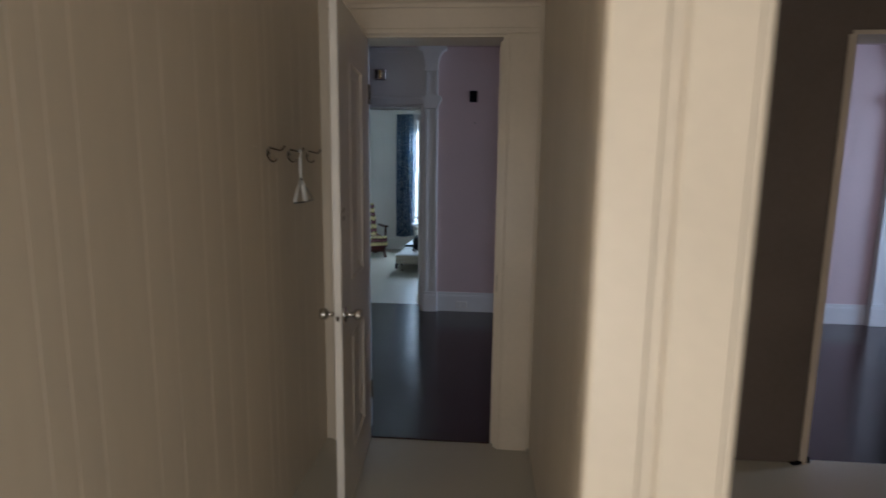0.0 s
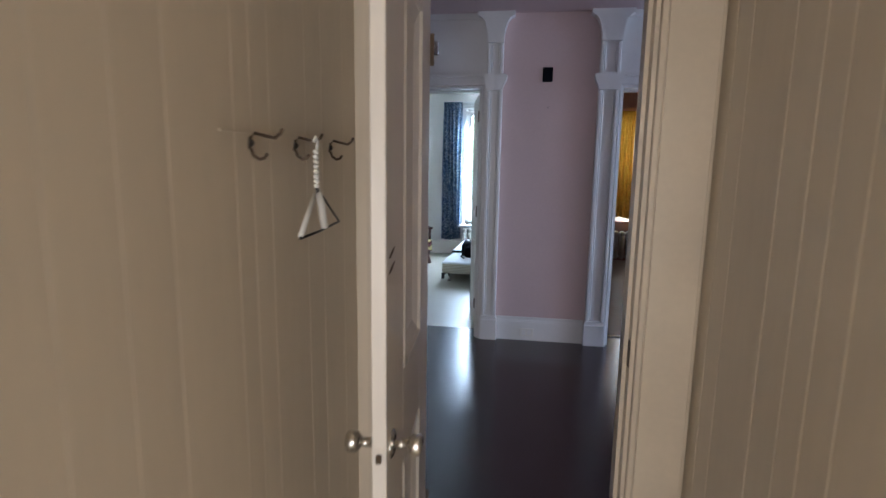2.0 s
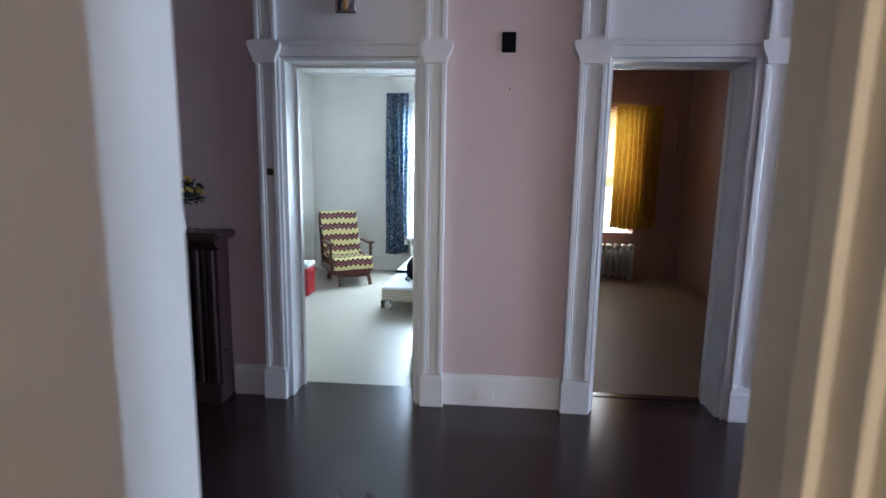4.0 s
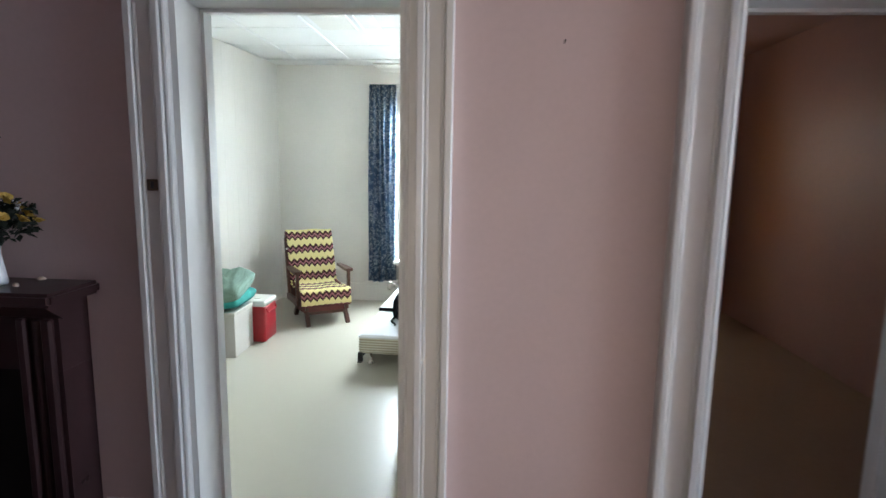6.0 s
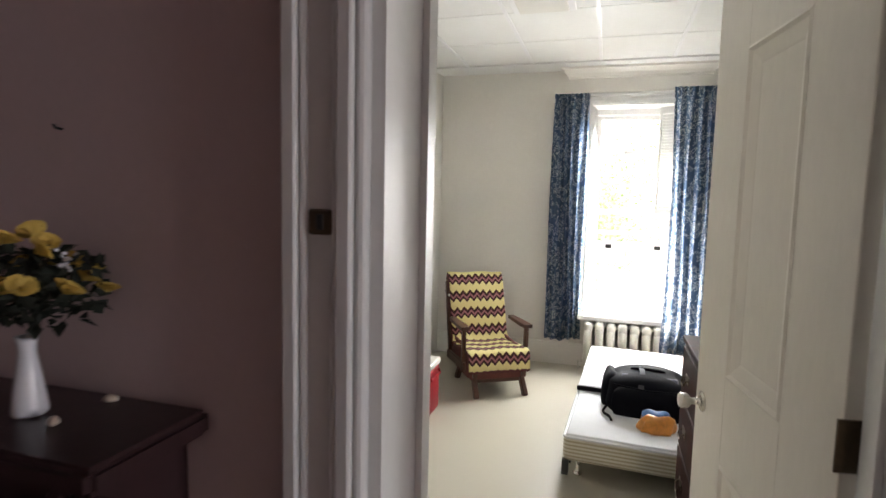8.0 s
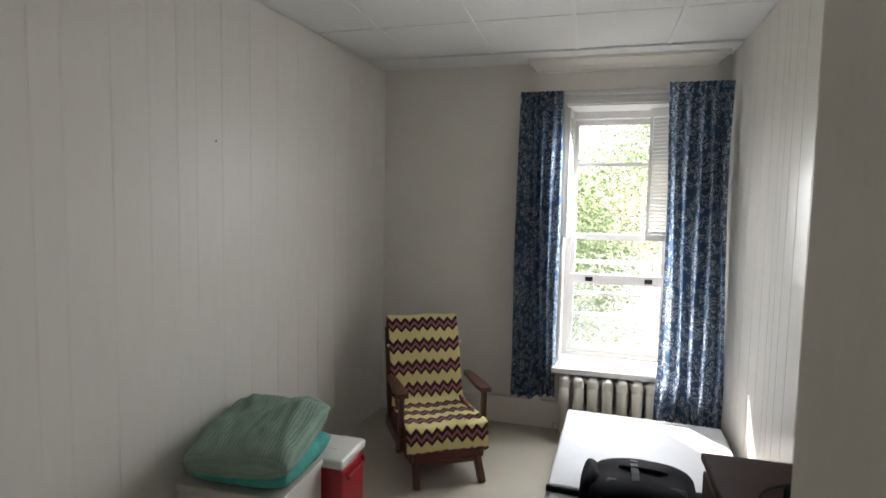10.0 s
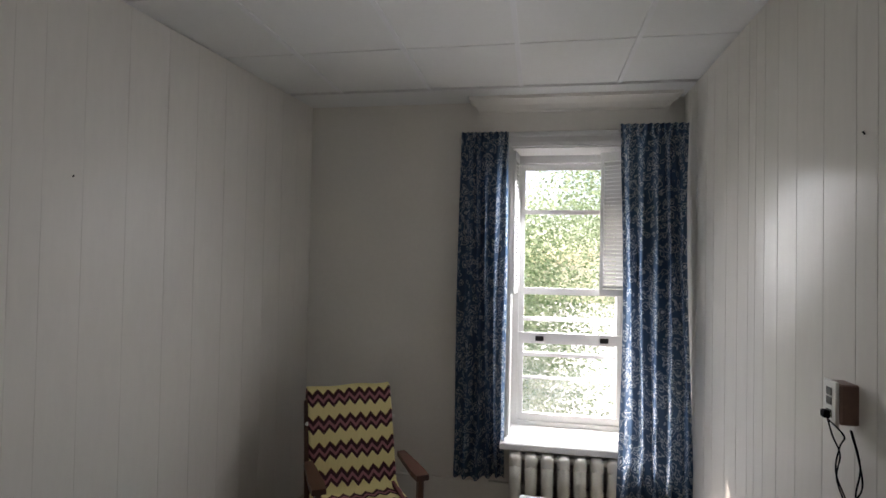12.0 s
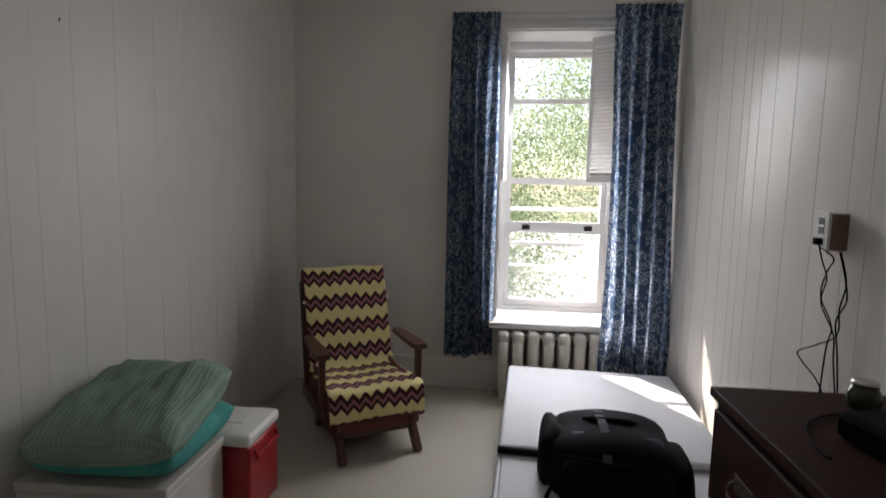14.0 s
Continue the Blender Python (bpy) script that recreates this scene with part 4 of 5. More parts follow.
def curtain(name, x0, x1, z0, z1, y, pleats, flare, label, material, seed, out=0.0):
    """Hanging cloth: tight pleats at the heading that open into soft folds below."""
    c = thing(name, pose(0, 0, 0), label, "curtain", "curtains")
    r = random.Random(seed)
    ph = [r.uniform(-0.6, 0.6) for _ in range(pleats + 2)]
    amp = [r.uniform(0.7, 1.3) for _ in range(pleats + 2)]

    def f(s, t):
        k = s * pleats
        i = int(k)
        top = 1 - t
        a = 0.014 + 0.022 * min(1, top * 2.5)
        yy = y - a * amp[i] * math.sin(2 * math.pi * k + 0.5 * ph[i] * top) - 0.02 * top * math.sin(3.1 * s + seed) - out * min(1, max(0, (top - 0.15) / 0.6))
        yy += top * (0.028 * noise.noise((s * 5 + seed, t * 2.2, seed)) + 0.016 * noise.noise((s * 13, t * 5 + seed, 0.5 * seed)))
        mid = (x0 + x1) / 2
        xx = mid + (x0 + (x1 - x0) * s - mid) * (1 + flare * top - 0.05 * math.sin(math.pi * t)) + 0.008 * math.sin(5 * t + 9 * s + seed)
        zz = z0 + (z1 - z0) * t + 0.012 * math.sin(7 * s + seed) * top
        if t > 0.96:
            yy = y - 0.014 * math.sin(2 * math.pi * k * 2)
        return Vector((xx, yy, zz)), (s * (x1 - x0) * 1.8, t * (z1 - z0))

    part("cloth", sheet(bmesh.new(), pleats * 14, 46, f), material, c, smooth=True)
    bm = bmesh.new()
    sweep(bm, [(x0 - 0.01, y + 0.035, z1 - 0.03), (x1 + 0.01, y + 0.035, z1 - 0.03)], 0.008, 8)
    part("rod", bm, M_PLASTIC_W, c, "white metal curtain rod")
    return c


curtain("curtain", -1.685, -1.375, 0.26, 2.462, 10.485, 5, 0.08, "blue floral cotton curtain drawn aside from the window", M_CURTAIN, 2)
curtain("curtain", -0.695, -0.309, 0.235, 2.480, 10.43, 5, 0.04, "blue floral cotton curtain lit by sun at its edge", M_CURTAIN, 5, 0.10)


def radiator(name, m, n, pitch, height, label):
    r = thing(name, m, label, "radiator")
    bm = bmesh.new()
    for yy in (-0.045, 0.045):
        sweep(bm, [(0, yy, 0.085), (0, yy, height - 0.04)], 0.037, 12)
    box(bm, -0.038, 0.038, -0.082, 0.078, height - 0.09, height, 0.030, seg=3)
    box(bm, -0.032, 0.032, -0.078, 0.078, 0.05, 0.115, 0.02, seg=2)
    me = finish(bm, "section", M_RADIATOR, True)
    for k in range(n):
        ob = new("section", me)
        ob.parent = r
        ob.location = (k * pitch, 0, 0)
    for k in (0, n - 1):
        for yy in (-0.05, 0.05):
            part("foot", boxes((k * pitch - 0.02, k * pitch + 0.02, yy - 0.02, yy + 0.02, 0, 0.052), bevel=0.004), M_RADIATOR, r)
    bm = bmesh.new()
    for z in (0.085, height - 0.04):
        sweep(bm, [(0, 0, z), ((n - 1) * pitch, 0, z)], 0.02, 10)
    part("header_pipe", bm, M_RADIATOR, r)
    bm = bmesh.new()
    sweep(bm, [(-0.03, 0, 0.08), (-0.075, 0, 0.08), (-0.075, 0, 0.0)], 0.013, 8)
    part("feed_pipe", bm, M_RADIATOR, r)
    return r


radiator("radiator", pose(-1.30, 10.475, 0), 10, 0.098, 0.452, "cream enamelled cast iron radiator under the window")

# ---- bedroom: panelling details and outlet ----
ob_box = thing("outlet_box", pose(-0.2855, 8.745, 1.255), "brown surface outlet box with white socket plate", "outlet")
part("body", boxes((-0.058, 0, -0.04, 0.04, -0.055, 0.057), bevel=0.004), M_BROWNBOX, ob_box)
pl = part("socket_plate", boxes((-0.068, -0.0585, -0.034, 0.034, -0.066, 0.062), bevel=0.002), M_PLASTIC_W, ob_box, "white socket plate")
for zz in (-0.03, 0.005, 0.032):
    part("socket", boxes((-0.0705, -0.0685, -0.014, 0.014, zz - 0.011, zz + 0.011), bevel=0.0006), M_BLACKMETAL, pl)
cb = thing("power_cords", pose(-0.36, 8.765, 1.23), "tangle of dark power cords hanging from the outlet", "cable")


def smooth_line(pts):
    """A soft curve through the points given."""
    fine = []
    for i in range(len(pts) - 1):
        p0, p1, p2, p3 = (Vector(pts[max(0, i - 1)]), Vector(pts[i]), Vector(pts[i + 1]), Vector(pts[min(len(pts) - 1, i + 2)]))
        for q in range(6):
            u = q / 6
            fine.append(0.5 * ((2 * p1) + (p2 - p0) * u + (2 * p0 - 5 * p1 + 4 * p2 - p3) * u * u + (3 * p1 - p0 - 3 * p2 + p3) * u ** 3))
    fine.append(Vector(pts[-1]))
    return fine


CORDS = (
    ((-0.01, -0.04, -0.005), (0.0, -0.05, -0.06), (0.03, -0.03, -0.12), (0.034, -0.005, -0.20), (0.03, -0.09, -0.28), (0.032, -0.10, -0.36), (0.034, -0.13, -0.50)),
    ((-0.005, -0.04, -0.02), (0.01, -0.09, -0.05), (0.034, -0.02, -0.10), (0.034, 0.0, -0.18), (0.034, -0.07, -0.26), (0.03, -0.06, -0.34), (0.034, -0.04, -0.55)),
    ((0.02, -0.10, -0.03), (0.034, -0.11, -0.10), (0.034, -0.13, -0.17), (0.034, -0.09, -0.24), (0.034, -0.11, -0.33), (0.034, -0.14, -0.50)),
    ((0.02, -0.105, -0.03), (0.034, -0.12, -0.12), (0.034, -0.10, -0.20), (0.034, -0.10, -0.28), (0.03, 0.0, -0.34), (0.02, 0.07, -0.38), (0.03, 0.065, -0.41), (0.03, -0.05, -0.46), (0.034, -0.12, -0.60)),
)
for pts in CORDS:
    bm = bmesh.new()
    sweep(bm, smooth_line(pts), 0.0023, 6)
    part("cord", bm, M_BLACK, cb, smooth=True)
part("plug", boxes((-0.022, -0.0045, -0.052, -0.028, -0.014, 0.008), bevel=0.003), M_BLACK, cb)

# ---- bedroom: rocking chair ----
ch = thing("rocking_chair", pose(-1.905, 9.53, 0, 0, 0, 31.5), "dark wooden platform rocker with maroon upholstery", "chair")


def rail(pts, w, d, bevel=0.006):
    """A straight bar of rectangular section between two points."""
    bm = bmesh.new()
    a, b = Vector(pts[0]), Vector(pts[1])
    q = (b - a).to_track_quat("Z", "Y").to_matrix().to_4x4()
    box(bm, -w / 2, w / 2, -d / 2, d / 2, 0, (b - a).length, bevel, Matrix.Translation(a) @ q)
    return bm


M_SIDE = mat("brown_side_upholstery", (0.15, 0.038, 0.032), 0.7, 0.2, 6, 90, 0.15)
for sx in (-1, 1):
    x = sx * 0.20
    part("front_foot", rail(((x, -0.01, 0.0), (x * 0.97, 0.10, 0.16)), 0.04, 0.05), M_WOODLIGHT, ch)
    part("rear_foot", rail(((x, 0.52, 0.0), (x * 0.97, 0.42, 0.16)), 0.04, 0.05), M_WOODLIGHT, ch)
    bm = bmesh.new()
    prism(bm, [(0.03, 0.150), (0.10, 0.135), (0.26, 0.128), (0.42, 0.135), (0.49, 0.150), (0.49, 0.185), (0.03, 0.185)], 0.035, pose(x - 0.0175, 0, 0) @ Matrix(((0, 1, 0, 0), (1, 0, 0, 0), (0, 0, 1, 0), (0, 0, 0, 1))))
    part("rocker_rail", bm, M_WOODLIGHT, ch)
    xa = sx * 0.262
    part("arm_post", rail(((xa, 0.165, 0.17), (xa, 0.155, 0.505)), 0.03, 0.045), M_WOODLIGHT, ch)
    bm = bmesh.new()
    prism(bm, [(-0.034, 0.115), (0.034, 0.115), (0.038, 0.20), (0.028, 0.40), (0.022, 0.50), (-0.022, 0.50), (-0.028, 0.40), (-0.038, 0.20)], 0.028, pose(xa, 0, 0.532) @ Matrix(((1, 0, 0, 0), (0, 0, 1, 0), (0, -1, 0, 0), (0, 0, 0, 1))))
    part("armrest", bm, M_WOODLIGHT, ch)
    part("side_rail", rail(((xa, 0.12, 0.215), (xa, 0.60, 0.195)), 0.028, 0.07), M_WOODLIGHT, ch)
    part("back_post", rail(((xa * 0.97, 0.56, 0.18), (xa * 0.94, 0.745, 0.80)), 0.028, 0.05), M_WOODLIGHT, ch)
for sx in (-1, 1):
    bm = bmesh.new()
    prism(bm, [(0.075, 0.165), (0.12, 0.125), (0.42, 0.120), (0.60, 0.150), (0.64, 0.30), (0.60, 0.36), (0.075, 0.335)], 0.018, pose(sx * 0.236 + (0.0 if sx < 0 else -0.018) + (0.004 if sx < 0 else -0.004), 0, 0) @ Matrix(((0, 1, 0, 0), (1, 0, 0, 0), (0, 0, 1, 0), (0, 0, 0, 1))))
    part("side_panel", bm, M_SIDE, ch, "brown upholstered side panel")
part("front_apron", boxes((-0.232, 0.232, 0.055, 0.075, 0.128, 0.235), bevel=0.006), M_SIDE, ch)
part("stretcher", rail(((-0.20, 0.08, 0.12), (0.20, 0.08, 0.12)), 0.03, 0.045), M_WOODLIGHT, ch)
part("stretcher", rail(((-0.20, 0.44, 0.12), (0.20, 0.44, 0.12)), 0.03, 0.045), M_WOODLIGHT, ch)
M_MAROON = mat("maroon_upholstery", (0.12, 0.03, 0.03), 0.8, 0.2, 6, 120, 0.2)
bm = bmesh.new()
box(bm, -0.245, 0.245, -0.245, 0.245, -0.055, 0.055, 0.03, pose(0, 0.30, 0.265, -4), 3)
part("seat", bm, M_MAROON, ch, "maroon seat cushion", True)
bm = bmesh.new()
box(bm, -0.245, 0.245, -0.045, 0.045, 0, 0.64, 0.03, pose(0, 0.575, 0.245, -17), 3)
part("backrest", bm, M_MAROON, ch, "maroon padded backrest", True)
for sx in (-1, 1):
    part("fastening", rail(((sx * 0.262, 0.64, 0.69), (sx * 0.236, 0.655, 0.69)), 0.02, 0.02), M_PLASTIC_W, ch, "white cord tie")

# the throw lies over the chair: down the back, over the seat, and over its front edge
tw = thing("chevron_throw", pose(-1.905, 9.53, 0, 0, 0, 31.5), "yellow and maroon zigzag knitted throw over the chair", "throw")
prof = [(0.80, 0.70), (0.785, 0.82), (0.765, 0.868), (0.735, 0.878), (0.695, 0.862), (0.66, 0.78), (0.605, 0.60), (0.555, 0.44), (0.52, 0.355), (0.49, 0.330), (0.40, 0.333), (0.20, 0.348), (0.09, 0.352), (0.052, 0.340), (0.040, 0.30), (0.036, 0.24), (0.034, 0.195)]
dist = [0.0]
for p0, p1 in zip(prof, prof[1:]):
    dist.append(dist[-1] + math.hypot(p1[0] - p0[0], p1[1] - p0[1]))


def throw_point(s, t):
    d = t * dist[-1]
    i = max(k for k in range(len(dist) - 1) if dist[k] <= d + 1e-9)
    u = (d - dist[i]) / (dist[i + 1] - dist[i])
    y = prof[i][0] + (prof[i + 1][0] - prof[i][0]) * u
    z = prof[i][1] + (prof[i + 1][1] - prof[i][1]) * u
    wide = 0.252 if d > dist[8] else 0.246
    x = -wide + 2 * wide * s
    z += 0.004 * math.sin(11 * s + 9 * t) + (0.006 * math.sin(31 * s) if t > 0.97 else 0)
    return Vector((x, y - 0.003 * math.sin(8 * s + 13 * t), z)), (s * 0.50 + 0.005, 3.0 - d)


cl = part("cloth", sheet(bmesh.new(), 30, 90, throw_point), M_CHEVRON, tw, smooth=True)
md = cl.modifiers.new("thickness", "SOLIDIFY")
md.thickness = 0.008

bm = bmesh.new()
sweep(bm, [(-0.252 + 0.504 * k / 24, 0.033 + 0.003 * math.sin(1.7 * k), 0.192 + 0.005 * math.sin(2.4 * k)) for k in range(25)], [0.010 + 0.002 * math.sin(3.1 * k) for k in range(25)], 8)
part("hem", bm, M_MAROON, tw, "thick maroon knitted hem", True)
bm = bmesh.new()
sweep(bm, [(-0.246 + 0.492 * k / 24, 0.796, 0.698 + 0.004 * math.sin(2.1 * k)) for k in range(25)], 0.009, 8)
part("hem", bm, M_MAROON, tw, "thick maroon knitted hem", True)

# ---- bedroom: bed base ----
bd = thing("bed_base", pose(-1.355, 8.40, 0, 0, 0, -2.9), "low white box spring with striped border on metal legs", "bed")
W_B, L_B = 0.95, 1.80
bm = bmesh.new()
box(bm, 0, W_B, 0, L_B, 0.115, 0.255, 0.03, seg=3)
part("border", bm, M_STRIPE, bd, "cream and tan striped border", True)
bm = bmesh.new()
box(bm, 0.012, W_B - 0.012, 0.012, L_B - 0.012, 0.235, 0.268, 0.012, seg=2)
part("top_cover", bm, M_TICKING, bd, "white quilted top cover", True)
bm = bmesh.new()
sweep(bm, [(0.02, 0.004, 0.252), (W_B - 0.02, 0.004, 0.252), (W_B - 0.004, 0.02, 0.252), (W_B - 0.004, L_B - 0.02, 0.252), (W_B - 0.02, L_B - 0.004, 0.252), (0.02, L_B - 0.004, 0.252), (0.004, L_B - 0.02, 0.252), (0.004, 0.02, 0.252)], 0.008, 8, True)
part("piping", bm, M_TICKING, bd, smooth=True)
part("frame_rail", boxes((0.01, 0.045, 0.02, L_B - 0.02, 0.10, 0.114), (W_B - 0.045, W_B - 0.01, 0.02, L_B - 0.02, 0.10, 0.114), (0.045, W_B - 0.045, 0.10, 0.135, 0.10, 0.114), (0.045, W_B - 0.045, L_B - 0.135, L_B - 0.10, 0.10, 0.114)), M_BLACKMETAL, bd)
for bx in (0.0, W_B - 0.03):
    part("bracket", boxes((bx, bx + 0.035, -0.006, 0.03, 0.05, 0.125), (bx, bx + 0.035, -0.02, -0.006, 0.05, 0.058)), M_BLACKMETAL, bd, "black metal headboard bracket")
for bx, by in ((0.075, 0.12), (W_B - 0.075, 0.12), (0.075, L_B - 0.12), (W_B - 0.075, L_B - 0.12)):
    bm = lathe(bmesh.new(), [(0.026, 0), (0.028, 0.006), (0.014, 0.018), (0.010, 0.03), (0.010, 0.10)], 14, pose(bx, by, 0))
    part("leg", bm, M_CHROME, bd, "metal glide leg", True)

fp = thing("folded_mattress_pad", pose(-1.317, 9.135, 0.2685, 0, 0, -2.9), "thin white folded pad with a black strap on the bed", "mattress")
bm = bmesh.new()
box(bm, 0.0, 0.93, 0, 1.06, 0, 0.036, 0.014, seg=3)
part("pad", bm, M_TICKING, fp, smooth=True)
part("strap", boxes((-0.004, 0.22, -0.014, 0.010, 0.003, 0.030), bevel=0.003), M_BLACK, fp, "black webbing strap")

# bag: a rounded holdall built from stacked rings
bg = thing("travel_bag", pose(-0.895, 9.00, 0.2685, 0, 0, -4), "bulging black and navy nylon travel bag on the bed", "bag")


def rounded(bm, cx, cy, z0, lx, ly, h, n=32, rings=10, power=3.2, top_pinch=0.82, lump=0.03, seed=1):
    r = random.Random(seed)
    off = [r.uniform(-6, 6) for _ in range(4)]
    layers = []
    for j in range(rings + 1):
        t = j / rings
        z = z0 + h * t
        k = (1 - (1 - top_pinch) * t) * (0.90 + 0.10 * math.sin(min(1, t * 4) * math.pi / 2)) * (1 - max(0, (t - 0.72) / 0.28) ** 2.4 * 0.34)
        ring = []
        for i in range(n):
            a = 2 * math.pi * i / n
            ca, sa = math.cos(a), math.sin(a)
            rad = (abs(ca) ** power + abs(sa) ** power) ** (-1 / power)
            w = 1 + lump * math.sin(3 * a + off[0] + 2 * t) + lump * 0.7 * math.sin(7 * a + off[1] - 5 * t)
            ring.append(bm.verts.new((cx + lx * rad * ca * k * w, cy + ly * rad * sa * k * w, z + 0.010 * math.sin(2 * a + off[2]) * t)))
        layers.append(ring)
    for r0, r1 in zip(layers, layers[1:]):
        for i in range(n):
            bm.faces.new((r0[i], r0[(i + 1) % n], r1[(i + 1) % n], r1[i]))
    bm.faces.new(layers[0][::-1])
    top = bm.verts.new((cx, cy, z0 + h * 1.02))
    for i in range(n):
        bm.faces.new((layers[-1][i], layers[-1][(i + 1) % n], top))
    return bm


part("body", rounded(bmesh.new(), 0.0, 0, 0, 0.245, 0.225, 0.210, 44, 14, 4.2, 0.88, 0.018, 3), M_BLACK, bg, smooth=True)
part("end_pocket", rounded(bmesh.new(), -0.218, 0.03, 0.0, 0.055, 0.15, 0.185, 28, 10, 3.6, 0.86, 0.03, 5), M_BLACK, bg, smooth=True)
part("end_pocket", rounded(bmesh.new(), 0.222, -0.02, 0.0, 0.060, 0.17, 0.140, 28, 10, 3.6, 0.9, 0.03, 7), M_BLACK, bg, smooth=True)
part("front_pocket", rounded(bmesh.new(), 0.0, -0.205, 0.0, 0.20, 0.045, 0.160, 36, 10, 4.0, 0.9, 0.02, 8), M_BLACK, bg, smooth=True)
M_NAVY = mat("navy_nylon", (0.014, 0.018, 0.048), 0.6, 0.2, 8, 120, 0.15)
M_WEB = mat("grey_webbing", (0.045, 0.048, 0.055), 0.75, 0.2, 10, 160, 0.2)
bm = bmesh.new()
box(bm, -0.15, 0.17, -0.05, 0.05, -0.010, 0.010, 0.008, pose(0.0, -0.120, 0.179, 30), 2)
part("flap", bm, M_NAVY, bg, "navy blue top flap", True)
bm = bmesh.new()
for k in range(9):
    a = k / 8
    box(bm, -0.016, 0.016, -0.02, 0.02, -0.003, 0.003, 0.0, pose(-0.035 + 0.004 * math.sin(5 * a), -0.20 + 0.30 * a, 0.158 + 0.064 * math.sin(math.pi * min(1, 0.12 + a) * 0.62), 40 - 52 * a))
part("webbing_strap", bm, M_WEB, bg, "grey webbing compression strap")
bm = bmesh.new()
sweep(bm, smooth_line([(-0.10, 0.05, 0.205), (-0.05, 0.03, 0.219), (0.05, 0.03, 0.219), (0.10, 0.05, 0.203)]), 0.009, 8)
part("handle", bm, M_BLACK, bg, smooth=True)
bm = bmesh.new()
sweep(bm, [(-0.19, -0.20, 0.172), (0.0, -0.238, 0.168), (0.19, -0.20, 0.166)], 0.004, 6)
part("zip", bm, M_BLACK, bg)
bm = bmesh.new()
sweep(bm, smooth_line([(-0.22, -0.17, 0.03), (-0.24, -0.24, 0.012), (-0.20, -0.30, 0.008), (-0.185, -0.35, 0.008)]), 0.008, 6)
part("shoulder_strap", bm, M_BLACK, bg, "trailing black strap")

sn = thing("snack_packet", pose(-0.865, 8.60, 0.2685, 0, 0, 6), "crumpled orange and blue snack packet on the bed", "packet")
part("wrapper", rounded(bmesh.new(), 0, 0, 0, 0.10, 0.055, 0.085, 28, 9, 2.6, 0.8, 0.12, 12), M_ORANGE, sn, smooth=True)
M_BLUE = mat("blue_packet_film", (0.08, 0.20, 0.50), 0.3, 0.3, 12, 60, 0.2)
part("label_band", rounded(bmesh.new(), 0.0, 0.028, 0.062, 0.08, 0.035, 0.042, 20, 5, 2.6, 0.8, 0.08, 13), M_BLUE, sn, "blue and silver upper edge", True)

# ---- bedroom: chest with pillows, cooler ----
cw = thing("storage_chest", pose(-2.385, 8.505, 0, 0, 0, 2), "plain white painted low chest under the pillow", "chest")
part("body", boxes((-0.52, 0, 0, 0.385, 0, 0.345), bevel=0.004), M_WHITEBOX, cw)
part("lid", boxes((-0.52, 0.006, -0.006, 0.391, 0.346, 0.378), bevel=0.004), M_WHITEBOX, cw)


def pillow(name, m, lx, ly, h, material, label, seed):
    p = thing(name, m, label, "pillow")
    r = random.Random(seed)
    o = [r.uniform(0, 6) for _ in range(4)]
    bm = bmesh.new()
    n = 40
    grids = []
    for side in (1, -1):
        g = []
        for j in range(n + 1):
            row = []
            for i in range(n + 1):
                a, b = 2 * i / n - 1, 2 * j / n - 1
                fat = max(0, (1 - abs(a) ** 3.0) * (1 - abs(b) ** 3.0)) ** 0.33
                wr = 0.05 * math.sin(6 * a + o[0] + 3 * b) + 0.04 * math.sin(9 * b + o[1] - 4 * a) + 0.34 * noise.noise((a * 2.2 + o[0], b * 1.4, o[1])) + 0.24 * noise.noise((a * 6 + o[2], b * 3, o[3]))
                pin = 1 - 0.07 * (a * a * b * b) - 0.05 * (1 - abs(a)) * abs(b) ** 4 - 0.05 * (1 - abs(b)) * abs(a) ** 4
                row.append(bm.verts.new((lx * a * pin, ly * b * pin, h * 0.5 + side * h * 0.5 * fat * (1 + (wr if side > 0 else 0)))))
            g.append(row)
        grids.append(g)
    for g, flip in ((grids[0], False), (grids[1], True)):
        for j in range(n):
            for i in range(n):
                q = (g[j][i], g[j][i + 1], g[j + 1][i + 1], g[j + 1][i])
                bm.faces.new(q[::-1] if flip else q)
    bmesh.ops.remove_doubles(bm, verts=bm.verts, dist=0.0004)
    part("case", bm, material, p, smooth=True)
    return p


pillow("folded_blanket", pose(-2.625, 8.735, 0.379, 0, 0, 3), 0.262, 0.255, 0.15, M_TEAL, "folded teal blanket under the pillow on the chest", 3)
pillow("pillow", pose(-2.610, 8.725, 0.463, 8, -2, 7), 0.255, 0.290, 0.185, M_PILLOW, "plump sage green pillow lying on the chest", 8)

co = thing("cooler", pose(-2.412, 9.05, 0), "red plastic picnic cooler with a white lid", "cooler")
bm = bmesh.new()
box(bm, -0.112, 0.112, -0.14, 0.14, 0, 0.325, 0.02, seg=3)
part("body", bm, M_RED, co, smooth=True)
bm = bmesh.new()
box(bm, -0.118, 0.118, -0.147, 0.147, 0.3255, 0.375, 0.016, seg=3)
part("lid", bm, M_PLASTIC_W, co, "white plastic lid", True)
part("lid_recess", boxes((-0.03, 0.03, -0.03, 0.03, 0.3752, 0.378), bevel=0.001), M_WALL_WHITE, co)
bm = bmesh.new()
sweep(bm, [(0.116, -0.10, 0.30), (0.128, -0.10, 0.27), (0.128, 0.10, 0.27), (0.116, 0.10, 0.30)], 0.008, 8)
part("handle", bm, M_RED, co)

